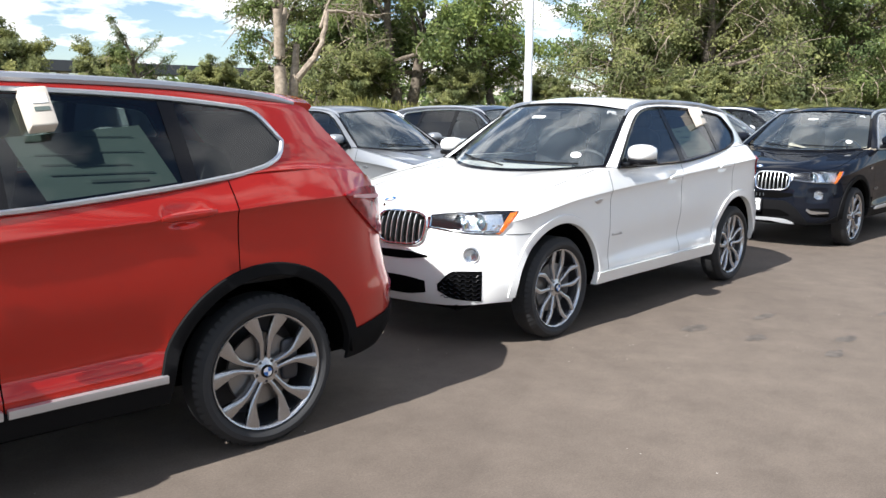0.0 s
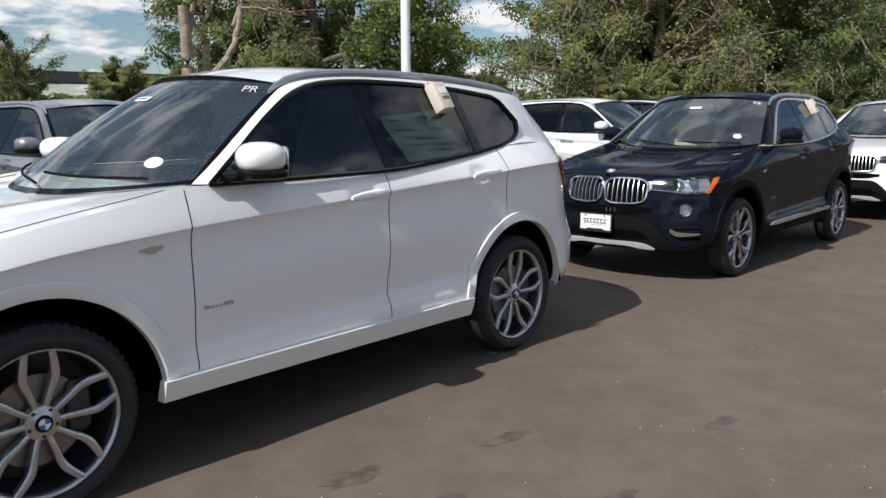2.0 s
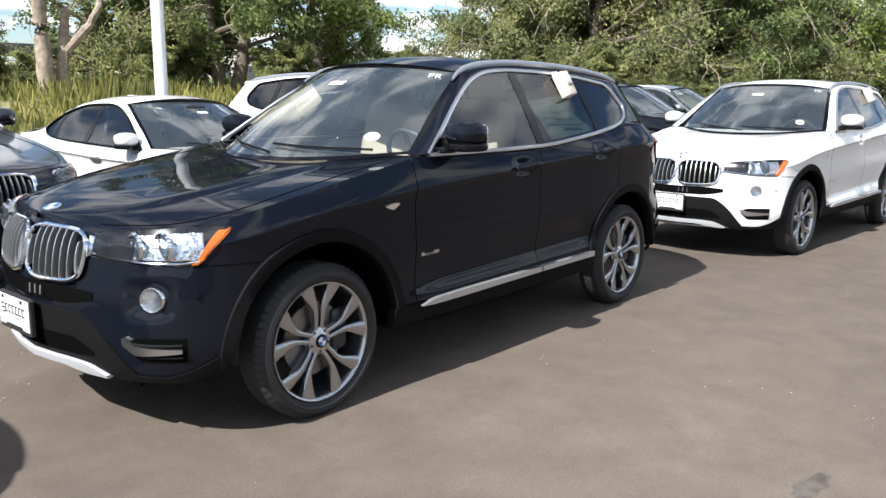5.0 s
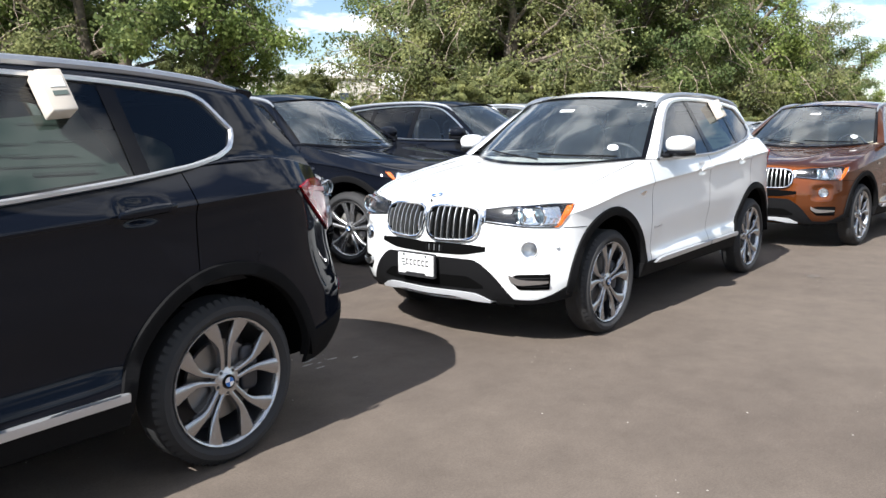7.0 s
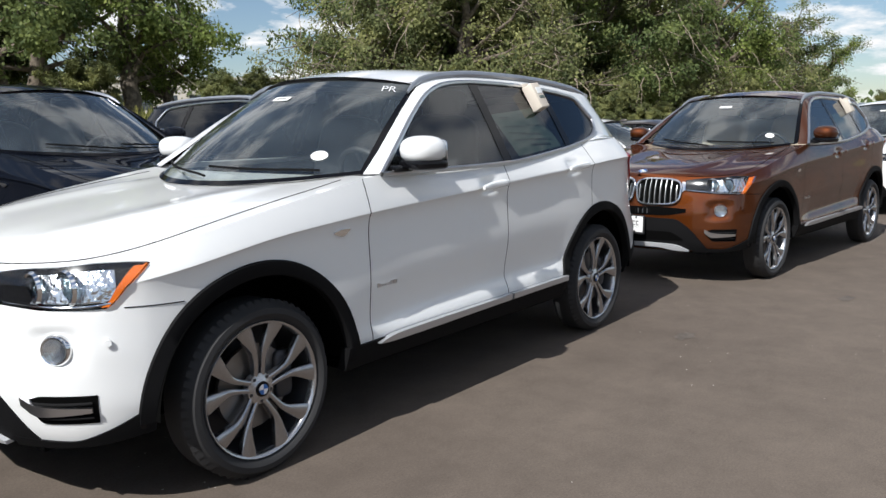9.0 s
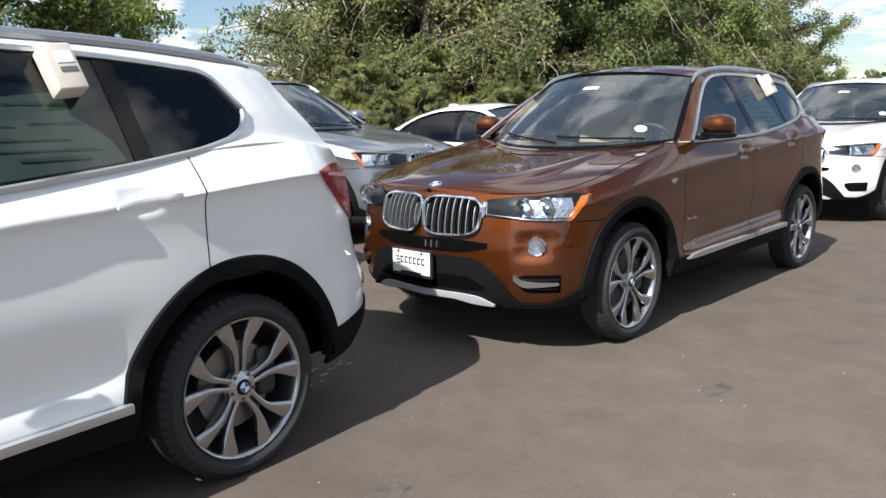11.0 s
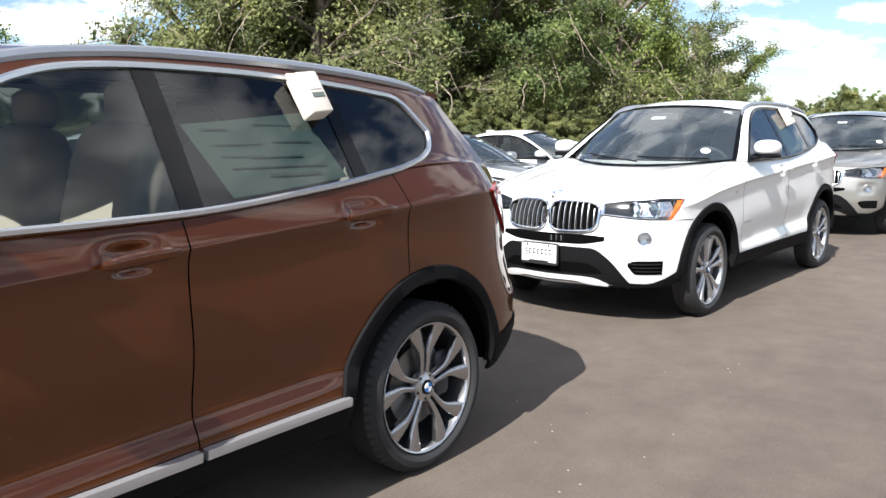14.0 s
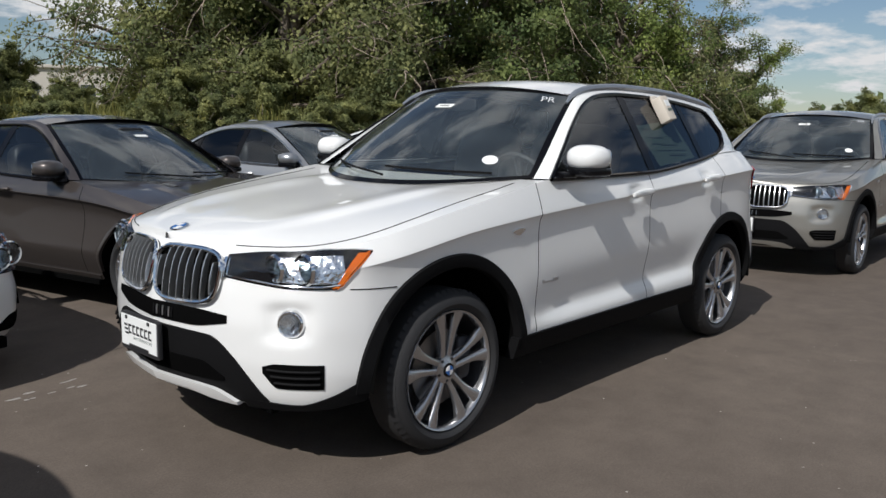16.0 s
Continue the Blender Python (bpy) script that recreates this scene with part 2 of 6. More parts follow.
def asphalt_material():
    m = material("worn_asphalt", (0.1, 0.09, 0.08), 0.88, spec=0.3)
    links = m.node_tree.links
    tc = add(m, "ShaderNodeTexCoord")
    broad = add(m, "ShaderNodeTexNoise", Scale=0.22, Detail=8.0, Roughness=0.62)
    fine = add(m, "ShaderNodeTexNoise", Scale=95.0, Detail=4.0, Roughness=0.8)
    grit = add(m, "ShaderNodeTexVoronoi", Scale=60.0)
    for n in (broad, fine, grit):
        links.new(tc.outputs["Object"], n.inputs["Vector"])
    r1 = add(m, "ShaderNodeValToRGB")
    r1.color_ramp.elements[0].position, r1.color_ramp.elements[1].position = 0.3, 0.72
    r1.color_ramp.elements[0].color, r1.color_ramp.elements[1].color = (0.101, 0.080, 0.065, 1), (0.149, 0.121, 0.098, 1)
    links.new(broad.outputs["Fac"], r1.inputs[0])
    r2 = add(m, "ShaderNodeMapRange", From_Min=0.25, From_Max=0.75, To_Min=0.72, To_Max=1.26)
    links.new(fine.outputs["Fac"], r2.inputs[0])
    mul = add(m, "ShaderNodeMix"); mul.data_type, mul.blend_type = "RGBA", "MULTIPLY"
    mul.inputs["Factor"].default_value = 1.0
    links.new(r1.outputs[0], mul.inputs[6]); links.new(r2.outputs[0], mul.inputs[7])
    mid = add(m, "ShaderNodeTexNoise", Scale=3.2, Detail=9.0, Roughness=0.72)
    links.new(tc.outputs["Object"], mid.inputs["Vector"])
    r3 = add(m, "ShaderNodeMapRange", From_Min=0.3, From_Max=0.7, To_Min=0.80, To_Max=1.16)
    links.new(mid.outputs["Fac"], r3.inputs[0])
    mul3 = add(m, "ShaderNodeMix"); mul3.data_type, mul3.blend_type = "RGBA", "MULTIPLY"
    mul3.inputs["Factor"].default_value = 1.0
    links.new(mul.outputs[2], mul3.inputs[6]); links.new(r3.outputs[0], mul3.inputs[7])
    mul = mul3
    # pale chips of aggregate, few and scattered
    pick = add(m, "ShaderNodeTexVoronoi", Scale=11.0)
    links.new(tc.outputs["Object"], pick.inputs["Vector"])
    lt = add(m, "ShaderNodeMath"); lt.operation = "LESS_THAN"; lt.inputs[1].default_value = 0.055
    links.new(pick.outputs["Distance"], lt.inputs[0])
    chip = add(m, "ShaderNodeTexNoise", Scale=1.1, Detail=2.0)
    links.new(tc.outputs["Object"], chip.inputs["Vector"])
    gt = add(m, "ShaderNodeMath"); gt.operation = "GREATER_THAN"; gt.inputs[1].default_value = 0.54
    links.new(chip.outputs["Fac"], gt.inputs[0])
    both = add(m, "ShaderNodeMath"); both.operation = "MULTIPLY"
    links.new(lt.outputs[0], both.inputs[0]); links.new(gt.outputs[0], both.inputs[1])
    mix2 = add(m, "ShaderNodeMix"); mix2.data_type = "RGBA"
    links.new(both.outputs[0], mix2.inputs["Factor"]); links.new(mul.outputs[2], mix2.inputs[6])
    mix2.inputs[7].default_value = (0.42, 0.39, 0.35, 1)
    links.new(mix2.outputs[2], bsdf(m).inputs["Base Color"])
    bump = add(m, "ShaderNodeBump", Strength=0.35, Distance=0.004)
    links.new(fine.outputs["Fac"], bump.inputs["Height"])
    links.new(bump.outputs[0], bsdf(m).inputs["Normal"])
    return m


M["asphalt"] = asphalt_material()
M["stain"] = material("oil_stain", (0.06, 0.05, 0.042), 0.7)
vary(M["stain"], (0.062, 0.051, 0.042), (0.125, 0.105, 0.087), 14.0)
M["chalk"] = material("faded_chalk_mark", (0.34, 0.32, 0.29), 0.9)
M["soil"] = material("dry_grassy_soil", (0.2, 0.17, 0.09), 0.95)
vary(M["soil"], (0.11, 0.105, 0.045), (0.26, 0.23, 0.11), 0.35, 8)
bumped(M["soil"], 4, 0.6, 0.06)
M["bark"] = material("bark", (0.13, 0.1, 0.075), 0.95)
vary(M["bark"], (0.07, 0.055, 0.042), (0.20, 0.165, 0.125), 5.0)
bumped(M["bark"], 9, 0.9, 0.04)
M["deadwood"] = material("bleached_dead_wood", (0.34, 0.27, 0.2), 0.95)
vary(M["deadwood"], (0.17, 0.135, 0.10), (0.36, 0.295, 0.23), 4.0)


def leaf_material(name, dark, light, through):
    m = material(name, light, 0.6, spec=0.15)
    nt = m.node_tree
    geo = add(m, "ShaderNodeNewGeometry")
    r = add(m, "ShaderNodeValToRGB")
    r.color_ramp.elements[0].color, r.color_ramp.elements[1].color = (*dark, 1), (*light, 1)
    nt.links.new(geo.outputs["Random Per Island"], r.inputs[0])
    tc = add(m, "ShaderNodeTexCoord")
    n = add(m, "ShaderNodeTexNoise", Scale=0.55, Detail=3.0)
    nt.links.new(tc.outputs["Object"], n.inputs["Vector"])
    # broad noise: colour variety, with shaded pockets and sunlit clumps painted in
    tone = add(m, "ShaderNodeValToRGB")
    tone.color_ramp.elements[0].position, tone.color_ramp.elements[1].position = 0.36, 0.64
    tone.color_ramp.elements[0].color, tone.color_ramp.elements[1].color = (0.62, 0.68, 0.68, 1), (1.52, 1.40, 1.22, 1)
    nt.links.new(n.outputs["Fac"], tone.inputs[0])
    mul = add(m, "ShaderNodeMix"); mul.data_type, mul.blend_type = "RGBA", "MULTIPLY"
    mul.inputs["Factor"].default_value = 1.0
    nt.links.new(r.outputs[0], mul.inputs[6]); nt.links.new(tone.outputs[0], mul.inputs[7])
    nt.links.new(mul.outputs[2], bsdf(m).inputs["Base Color"])
    tr = add(m, "ShaderNodeBsdfTranslucent")
    nt.links.new(mul.outputs[2], tr.inputs["Color"])
    mix = add(m, "ShaderNodeMixShader")
    mix.inputs[0].default_value = through
    nt.links.new(bsdf(m).outputs[0], mix.inputs[1]); nt.links.new(tr.outputs[0], mix.inputs[2])
    nt.links.new(mix.outputs[0], nt.nodes["Material Output"].inputs["Surface"])
    return m


M["leaf_a"] = leaf_material("cottonwood_leaf", (0.11, 0.16, 0.05), (0.30, 0.37, 0.13), 0.47)
M["leaf_b"] = leaf_material("elm_leaf", (0.075, 0.11, 0.042), (0.20, 0.25, 0.10), 0.42)
M["leaf_c"] = leaf_material("olive_leaf", (0.12, 0.14, 0.062), (0.30, 0.325, 0.15), 0.47)
M["grass"] = leaf_material("tall_dry_grass", (0.09, 0.105, 0.03), (0.27, 0.26, 0.095), 0.4)
# colour of the unseen wall, chosen for what the cars reflect
M["unseen_wall"] = material("unseen_wall_brown", (0.22, 0.20, 0.17), 0.9)
vary(M["unseen_wall"], (0.16, 0.145, 0.12), (0.30, 0.275, 0.235), 0.6)
M["far_wall"] = material("pale_far_wall", (0.52, 0.48, 0.42), 0.9)
M["far_roof"] = material("dark_far_band", (0.045, 0.05, 0.06), 0.9)
M["far_glass"] = material("dark_far_window", (0.05, 0.06, 0.07), 0.2)
M["far_leaf"] = leaf_material("far_leaf", (0.08, 0.12, 0.045), (0.19, 0.24, 0.10), 0.35)

# ---- mesh tools ----
def spline(points):
    """A smooth function through (x, y) points, flat past its ends."""
    xs, ys = np.array(points, float).T
    slope = np.gradient(ys, xs)
    seg = np.diff(ys) / np.diff(xs)
    for i in range(1, len(xs) - 1):
        if seg[i - 1] * seg[i] <= 0:
            slope[i] = 0.0
        else:
            slope[i] = np.sign(slope[i]) * min(abs(slope[i]), 2.5 * min(abs(seg[i - 1]), abs(seg[i])))

    def f(x):
        x = np.clip(np.asarray(x, float), xs[0], xs[-1])
        i = np.clip(np.searchsorted(xs, x) - 1, 0, len(xs) - 2)
        h = xs[i + 1] - xs[i]
        t = (x - xs[i]) / h
        return (ys[i] * (1 + 2 * t) * (1 - t) ** 2 + slope[i] * h * t * (1 - t) ** 2
                + ys[i + 1] * t * t * (3 - 2 * t) - slope[i + 1] * h * t * t * (1 - t))
    return f


def step(a, b, x):
    t = np.clip((np.asarray(x, float) - a) / (b - a), 0, 1)
    return t * t * (3 - 2 * t)


class Geo:
    """Gathers vertices and faces of one part."""

    def __init__(self):
        self.v, self.f = [], []

    def grid(self, p, close=False):
        p = np.asarray(p, float)
        n, m = p.shape[:2]
        o = len(self.v)
        self.v.extend(map(tuple, p.reshape(-1, 3)))
        for i in range(n - 1):
            for j in range(m if close else m - 1):
                k = (j + 1) % m
                self.f.append((o + i * m + j, o + (i + 1) * m + j, o + (i + 1) * m + k, o + i * m + k))
        return self

    def fan(self, ring):
        o = len(self.v)
        self.v.extend(tuple(p) for p in ring)
        self.f.append(tuple(range(o, o + len(ring))))
        return self

    def tube(self, path, radius, sides=8, flat=1.0, up=(0, 0, 1), caps=True):
        path = np.asarray(path, float)
        radius = np.broadcast_to(np.asarray(radius, float), len(path))
        tan = np.gradient(path, axis=0)
        tan /= np.linalg.norm(tan, axis=1)[:, None] + 1e-9
        side = np.cross(tan, np.asarray(up, float))
        bad = np.linalg.norm(side, axis=1) < 1e-4
        side[bad] = np.cross(tan[bad], (1.0, 0.13, 0.07))
        side /= np.linalg.norm(side, axis=1)[:, None] + 1e-9
        top = np.cross(side, tan)
        a = np.linspace(0, 2 * np.pi, sides, endpoint=False)
        ring = path[:, None] + radius[:, None, None] * (np.cos(a)[None, :, None] * side[:, None] + flat * np.sin(a)[None, :, None] * top[:, None])
        self.grid(ring, close=True)
        if caps:
            self.fan(ring[0][::-1]); self.fan(ring[-1])
        return self

    def revolve(self, profile, center, axis="y", sides=40):
        """Profile of (radius, along) spun round an axis."""
        profile = np.asarray(profile, float)
        a = np.linspace(0, 2 * np.pi, sides, endpoint=False)
        r, h = profile[:, 0][:, None], profile[:, 1][:, None] * np.ones(sides)
        if axis == "y":
            p = np.stack([r * np.cos(a), h, r * np.sin(a)], -1)
        elif axis == "z":
            p = np.stack([r * np.cos(a), r * np.sin(a), h], -1)
        else:
            p = np.stack([h, r * np.cos(a), r * np.sin(a)], -1)
        return self.grid(p + np.asarray(center, float), close=True)

    def rbox(self, center, size, e=0.35, turn=(0, 0, 0), n=10):
        """A box with rounded edges (superellipsoid)."""
        th = np.linspace(-np.pi / 2, np.pi / 2, n + 1)
        ph = np.linspace(-np.pi, np.pi, 2 * n, endpoint=False)
        pw = lambda s: np.sign(s) * np.abs(s) ** e
        x = pw(np.cos(th))[:, None] * pw(np.cos(ph))[None]
        y = pw(np.cos(th))[:, None] * pw(np.sin(ph))[None]
        z = pw(np.sin(th))[:, None] * np.ones(2 * n)[None]
        p = np.stack([x, y, z], -1) * np.asarray(size, float) / 2
        rot = np.array(Euler([radians(t) for t in turn]).to_matrix())
        return self.grid(p @ rot.T + np.asarray(center, float), close=True)

    def box(self, center, size, turn=(0, 0, 0), b=0.003):
        """A box with chamfered edges."""
        s = np.asarray(size, float) / 2
        b = min(b, 0.4 * s.min())
        rot = np.array(Euler([radians(t) for t in turn]).to_matrix())
        bm = bmesh.new()
        bmesh.ops.create_cube(bm, size=1.0)
        for v in bm.verts:
            v.co = Vector((v.co.x * 2 * s[0], v.co.y * 2 * s[1], v.co.z * 2 * s[2]))
        bmesh.ops.bevel(bm, geom=bm.edges[:], offset=b, segments=1, affect="EDGES")
        o = len(self.v)
        bm.verts.index_update()
        self.v.extend(tuple(rot @ np.array(v.co) + np.asarray(center, float)) for v in bm.verts)
        self.f.extend(tuple(o + v.index for v in f.verts) for f in bm.faces)
        bm.free()
        return self

    def prism(self, poly, make):
        """A flat outline given twice, as make(point, 0) in front and make(point, 1) behind, joined into a solid."""
        a = [make(p, 0) for p in poly]
        b = [make(p, 1) for p in poly]
        n, o = len(poly), len(self.v)
        self.v.extend(map(tuple, a)); self.v.extend(map(tuple, b))
        self.f.append(tuple(range(o, o + n))); self.f.append(tuple(range(o + 2 * n - 1, o + n - 1, -1)))
        self.f.extend((o + i, o + n + i, o + n + (i + 1) % n, o + (i + 1) % n) for i in range(n))
        return self

    def mirrored(self):
        g = Geo()
        g.v = [(x, -y, z) for x, y, z in self.v]
        g.f = [tuple(reversed(f)) for f in self.f]
        return g

    def plus(self, other):
        o = len(self.v)
        self.v.extend(other.v)
        self.f.extend(tuple(o + i for i in f) for f in other.f)
        return self

    def mesh(self, name, sharp=38, smooth=True, weld=True):
        me = bpy.data.meshes.new(name)
        me.from_pydata(self.v, [], self.f)
        if weld:
            bm = bmesh.new()
            bm.from_mesh(me)
            bmesh.ops.remove_doubles(bm, verts=bm.verts[:], dist=1e-5)
            bmesh.ops.recalc_face_normals(bm, faces=bm.faces[:])
            bm.to_mesh(me)
            bm.free()
        me.polygons.foreach_set("use_smooth", [smooth] * len(me.polygons))
        if smooth and sharp < 180:
            me.set_sharp_from_angle(angle=radians(sharp))
        me.materials.append(None)
        me.update()
        return me


CACHE = {}


def part(name, geo, mat, parent, label="", key=None, sharp=38, smooth=True, weld=True):
    """One mesh object under a thing or a part; parts with the same key share their mesh."""
    me = CACHE.get(key) if key else None
    if me is None:
        g = geo() if callable(geo) else geo
        me = g.mesh(name, sharp, smooth, weld)
        if key:
            CACHE[key] = me
    ob = new(name, me)
    ob.material_slots[0].link = "OBJECT"
    ob.material_slots[0].material = mat
    ob.parent = parent
    if label:
        tagged(ob, label)
    return ob


def thing(name, m, label, category, group=""):
    ob = new(name)
    ob.empty_display_size = 0.2
    ob.matrix_world = m
    return tagged(ob, label, category, group)


def single(name, geo, mat, label="", category="", group="", kind="", sharp=38, smooth=True, weld=True):
    me = geo.mesh(name, sharp, smooth, weld)
    me.materials[0] = mat
    return tagged(new(name, me), label, category, group, kind)

# ---- cars ----
# Car axes: x from the front axle towards the tail, y to the car's right, z up; x = 0 lies at the front axle.
HANDLES = ((1.555, 1.058), (2.445, 1.112))


class Shape:
    """The outer surfaces of one kind of car, as functions."""

    def __init__(self, plan, wheelbase, top, crease, belt_low, belt_high, front, rear, hood, screen, roof, tail_edge, arch, wheel, seams, side_y, sill=0.33, axle=0.0):
        pts = np.array(plan, float)
        d = np.r_[0, np.cumsum(np.linalg.norm(np.diff(pts, axis=0), axis=1))]
        self.px, self.pw, self.length = spline(np.c_[d, pts[:, 0]]), spline(np.c_[d, pts[:, 1]]), d[-1]
        fine = np.linspace(0, d[-1], 1500)
        self.fine, self.fx, self.fw = fine, self.px(fine), self.pw(fine)
        self.axle, self.wheelbase, self.arch, self.wheel, self.seams, self.sill = axle, wheelbase, arch, wheel, seams, sill
        self.top, self.crease, self.front, self.rear = spline(top), spline(crease), spline(front), spline(rear)
        self.zb, self.zt, self.hood = spline(belt_low), spline(belt_high), spline(hood)
        self.dlo = (belt_low[0][0], belt_low[-1][0])
        self.screen, self.roof, self.tail_edge, self.side_y = screen, roof, tail_edge, side_y
        self.nose, self.tail = pts[0, 0], pts[-1, 0]

    def u_x(self, x):
        """Where along the plan the side has this x."""
        return np.interp(x, self.fx, self.fine)

    def u_y(self, y):
        """Where along the nose the half-width is y."""
        k = np.argmax(self.fw > 0.86 * self.fw.max())
        return np.interp(y, self.fw[: k + 1], self.fine[: k + 1])

    def at(self, u, z, off=0.0):
        """The left flank's point at u along the plan and height z, off metres proud of the skin."""
        u, z = np.broadcast_arrays(np.asarray(u, float), np.asarray(z, float))
        x, w = self.px(u), self.pw(u)
        dx, dw = self.px(u + 0.004) - self.px(u - 0.004), self.pw(u + 0.004) - self.pw(u - 0.004)
        ln = np.hypot(dx, dw) + 1e-9
        nx, nw = -dw / ln, dx / ln
        edge = u < 0.01
        nx, nw = np.where(edge, -1, nx), np.where(edge, 0, nw)
        edge = u > self.length - 0.01
        nx, nw = np.where(edge, 1, nx), np.where(edge, 0, nw)
        c, t = self.crease(x), self.top(x)
        up = np.clip((z - c) / np.maximum(t - c, 0.02), 0, 1.3)
        dn = np.clip((c - z) / (c - 0.46), 0, 1)
        lean = 0.048 + (0.06 * step(1.8, 2.8, x) if self.wheelbase > 2.8 else 0.0)
        if self.wheelbase > 2.8:
            # a sharp shoulder line, an undercut below it, a full door and a light-catching flare over the sill
            on = step(0.30, 0.75, x) * (1 - 0.45 * step(2.25, 2.7, x))
            flare = 0.515 + 0.045 * (x - 0.7) / 1.6
            low = 0.033 * np.exp(-((z - flare) / 0.055) ** 2 * np.where(z < flare, 1.1, 0.14)) * step(0.35, 0.9, x) * (1 - step(2.2, 2.55, x))
            cut = 0.021 * (1 - np.exp(-np.clip(c - z, 0, 1) / 0.028)) * (1 - 0.62 * step(0.06, 0.34, c - z))
            below = (0.35 + 0.65 * on) * cut + low + 0.012 * (1 - on) * np.sin(np.pi * np.clip(dn, 0, 1) ** 0.62)
            side = np.where(z > c, lean * up ** 1.15, below)
            for hx, hz in HANDLES:
                side = side + 0.020 * np.exp(-((x - hx + 0.012) / 0.075) ** 4 - ((z - hz + 0.004) / 0.042) ** 4)
        else:
            side = np.where(z > c, lean * up ** 1.15, 0.042 * np.sin(np.pi * np.clip(dn, 0, 1) ** 0.62))
        side = side + 0.035 * np.clip((0.44 - z) / 0.12, 0, 2) ** 1.3
        wf, wr = 1 - step(self.nose + 0.12, self.nose + 0.62, x), step(self.tail - 0.62, self.tail - 0.2, x)
        if self.wheelbase > 2.8:
            side_hole = 0.028 * np.exp(-((w - 0.685) / 0.075) ** 4 - ((z - 0.643) / 0.068) ** 4) * (x < -0.5)
        else:
            side_hole = 0.0
        inset = side_hole + side * (1 - wf) * (1 - wr) + self.front(z) * wf + self.rear(z) * wr
        k = off - inset
        return np.stack([x + nx * k, -(w + nw * k), z], -1)

    def bottom(self, x):
        r = self.arch
        z = np.full_like(x, self.sill)
        z = z - 0.045 * (1 - step(self.nose, -0.55, x))
        for c in (self.axle, self.wheelbase):
            d = np.abs(x - c)
            z = np.where(d < r, np.maximum(z, self.wheel + np.sqrt(np.maximum(r * r - d * d, 0))), z)
        return z

    def columns(self):
        u = list(np.arange(0, self.length, 0.03)) + [self.length]
        for c in (self.axle, self.wheelbase):
            for k in (1.0, 0.995, 0.975, 0.94, 0.88, 0.8):
                for s in (-1, 1):
                    u.append(float(self.u_x(c + s * k * self.arch)))
        u = sorted(u)
        return np.array([a for a, b in zip(u, u[1:] + [9e9]) if b - a > 0.0015])

    def flank(self, x0, x1, off=0.0, low=0.0, high=0.0, rows=(46, 12)):
        """The skin between two cuts across the car."""
        u0 = 0.0 if x0 is None else float(self.u_x(x0))
        u1 = self.length if x1 is None else float(self.u_x(x1))
        u = self.columns()
        u = np.r_[u0, u[(u > u0 + 0.004) & (u < u1 - 0.004)], u1]
        x = self.px(u)
        b, t, c = self.bottom(x) + low, self.top(x) - high, self.crease(x)
        c = np.clip(c, b + 0.35 * (t - b), b + 0.86 * (t - b))
        k = np.linspace(0, 1, rows[0])
        k = 1 - (1 - k) ** 1.35
        z = np.concatenate([b[:, None] + (c - b)[:, None] * k, (c[:, None] + (t - c)[:, None] * np.linspace(0, 1, rows[1]) ** 1.5)[:, 1:]], 1)
        return self.at(u[:, None] * np.ones_like(z), z, off)

    def patch(self, low, high, off, depth=0.012, cols=24, rows=5):
        """A panel on the skin between two outlines of (u, z), with a rim that goes back to the skin."""
        lo, hi = spline(low) if len(low) > 2 else None, spline(high) if len(high) > 2 else None
        u = np.linspace(low[0][0], low[-1][0], cols)
        zl = lo(u) if lo else np.interp(u, *np.array(low, float).T)
        zh = hi(u) if hi else np.interp(u, *np.array(high, float).T)
        z = zl[:, None] + (zh - zl)[:, None] * np.linspace(0, 1, rows)
        uu = u[:, None] * np.ones_like(z)
        p, q = self.at(uu, z, off), self.at(uu, z, off - depth)
        g = Geo().grid(p)
        for a, b in ((p[0], q[0]), (p[-1], q[-1]), (p[:, 0], q[:, 0]), (p[:, -1], q[:, -1])):
            g.grid(np.stack([a, b]))
        return g

    def line(self, pts, off, n=24):
        """A polyline of (u, z) laid on the skin."""
        pts = np.array(pts, float)
        d = np.r_[0, np.cumsum(np.linalg.norm(np.diff(pts, axis=0), axis=1))]
        s = np.linspace(0, d[-1], n)
        return self.at(spline(np.c_[d, pts[:, 0]])(s), spline(np.c_[d, pts[:, 1]])(s), off)

    def pane_y(self, x, z, off=0.0):
        return -(self.side_y(x, z) + off)

    def pane(self, x0, x1, off=0.0, cols=20, rows=9, shrink=0.0, slant=0.0):
        """A piece of the side glazing between two x; slant leans its ends back with height."""
        s = np.linspace(0, 1, cols)
        r = np.linspace(0, 1, rows)
        x = np.empty((cols, rows)); z = np.empty((cols, rows))
        for j, v in enumerate(r):
            a, b = x0 + slant * (v - 0.5), x1 + slant * (v - 0.5)
            a, b = max(a, self.dlo[0]), min(b, self.dlo[1])
            xx = a + (b - a) * s
            lo, hi = self.zb(xx) + shrink, self.zt(xx) - shrink
            x[:, j], z[:, j] = xx, lo + np.maximum(hi - lo, 0.0) * v
        return np.stack([x, self.pane_y(x, z, off), z], -1)

    def screen_at(self, s, t, off=0.0):
        """The windscreen: s from -1 (left) to 1, t from the cowl up to the roof."""
        (bx, bdx, bw, bz, bdz), (tx, tdx, tw, tz, tdz) = self.screen
        s, t = np.broadcast_arrays(np.asarray(s, float), np.asarray(t, float))
        k = np.abs(s) ** 2.2
        x = (bx + bdx * k) * (1 - t) + (tx + tdx * k) * t
        y = s * (bw * (1 - t) + tw * t)
        z = (bz + bdz * k) * (1 - t) + (tz + tdz * k) * t
        bow = 0.03 * np.sin(np.pi * t) * (1 - 0.6 * k) + off
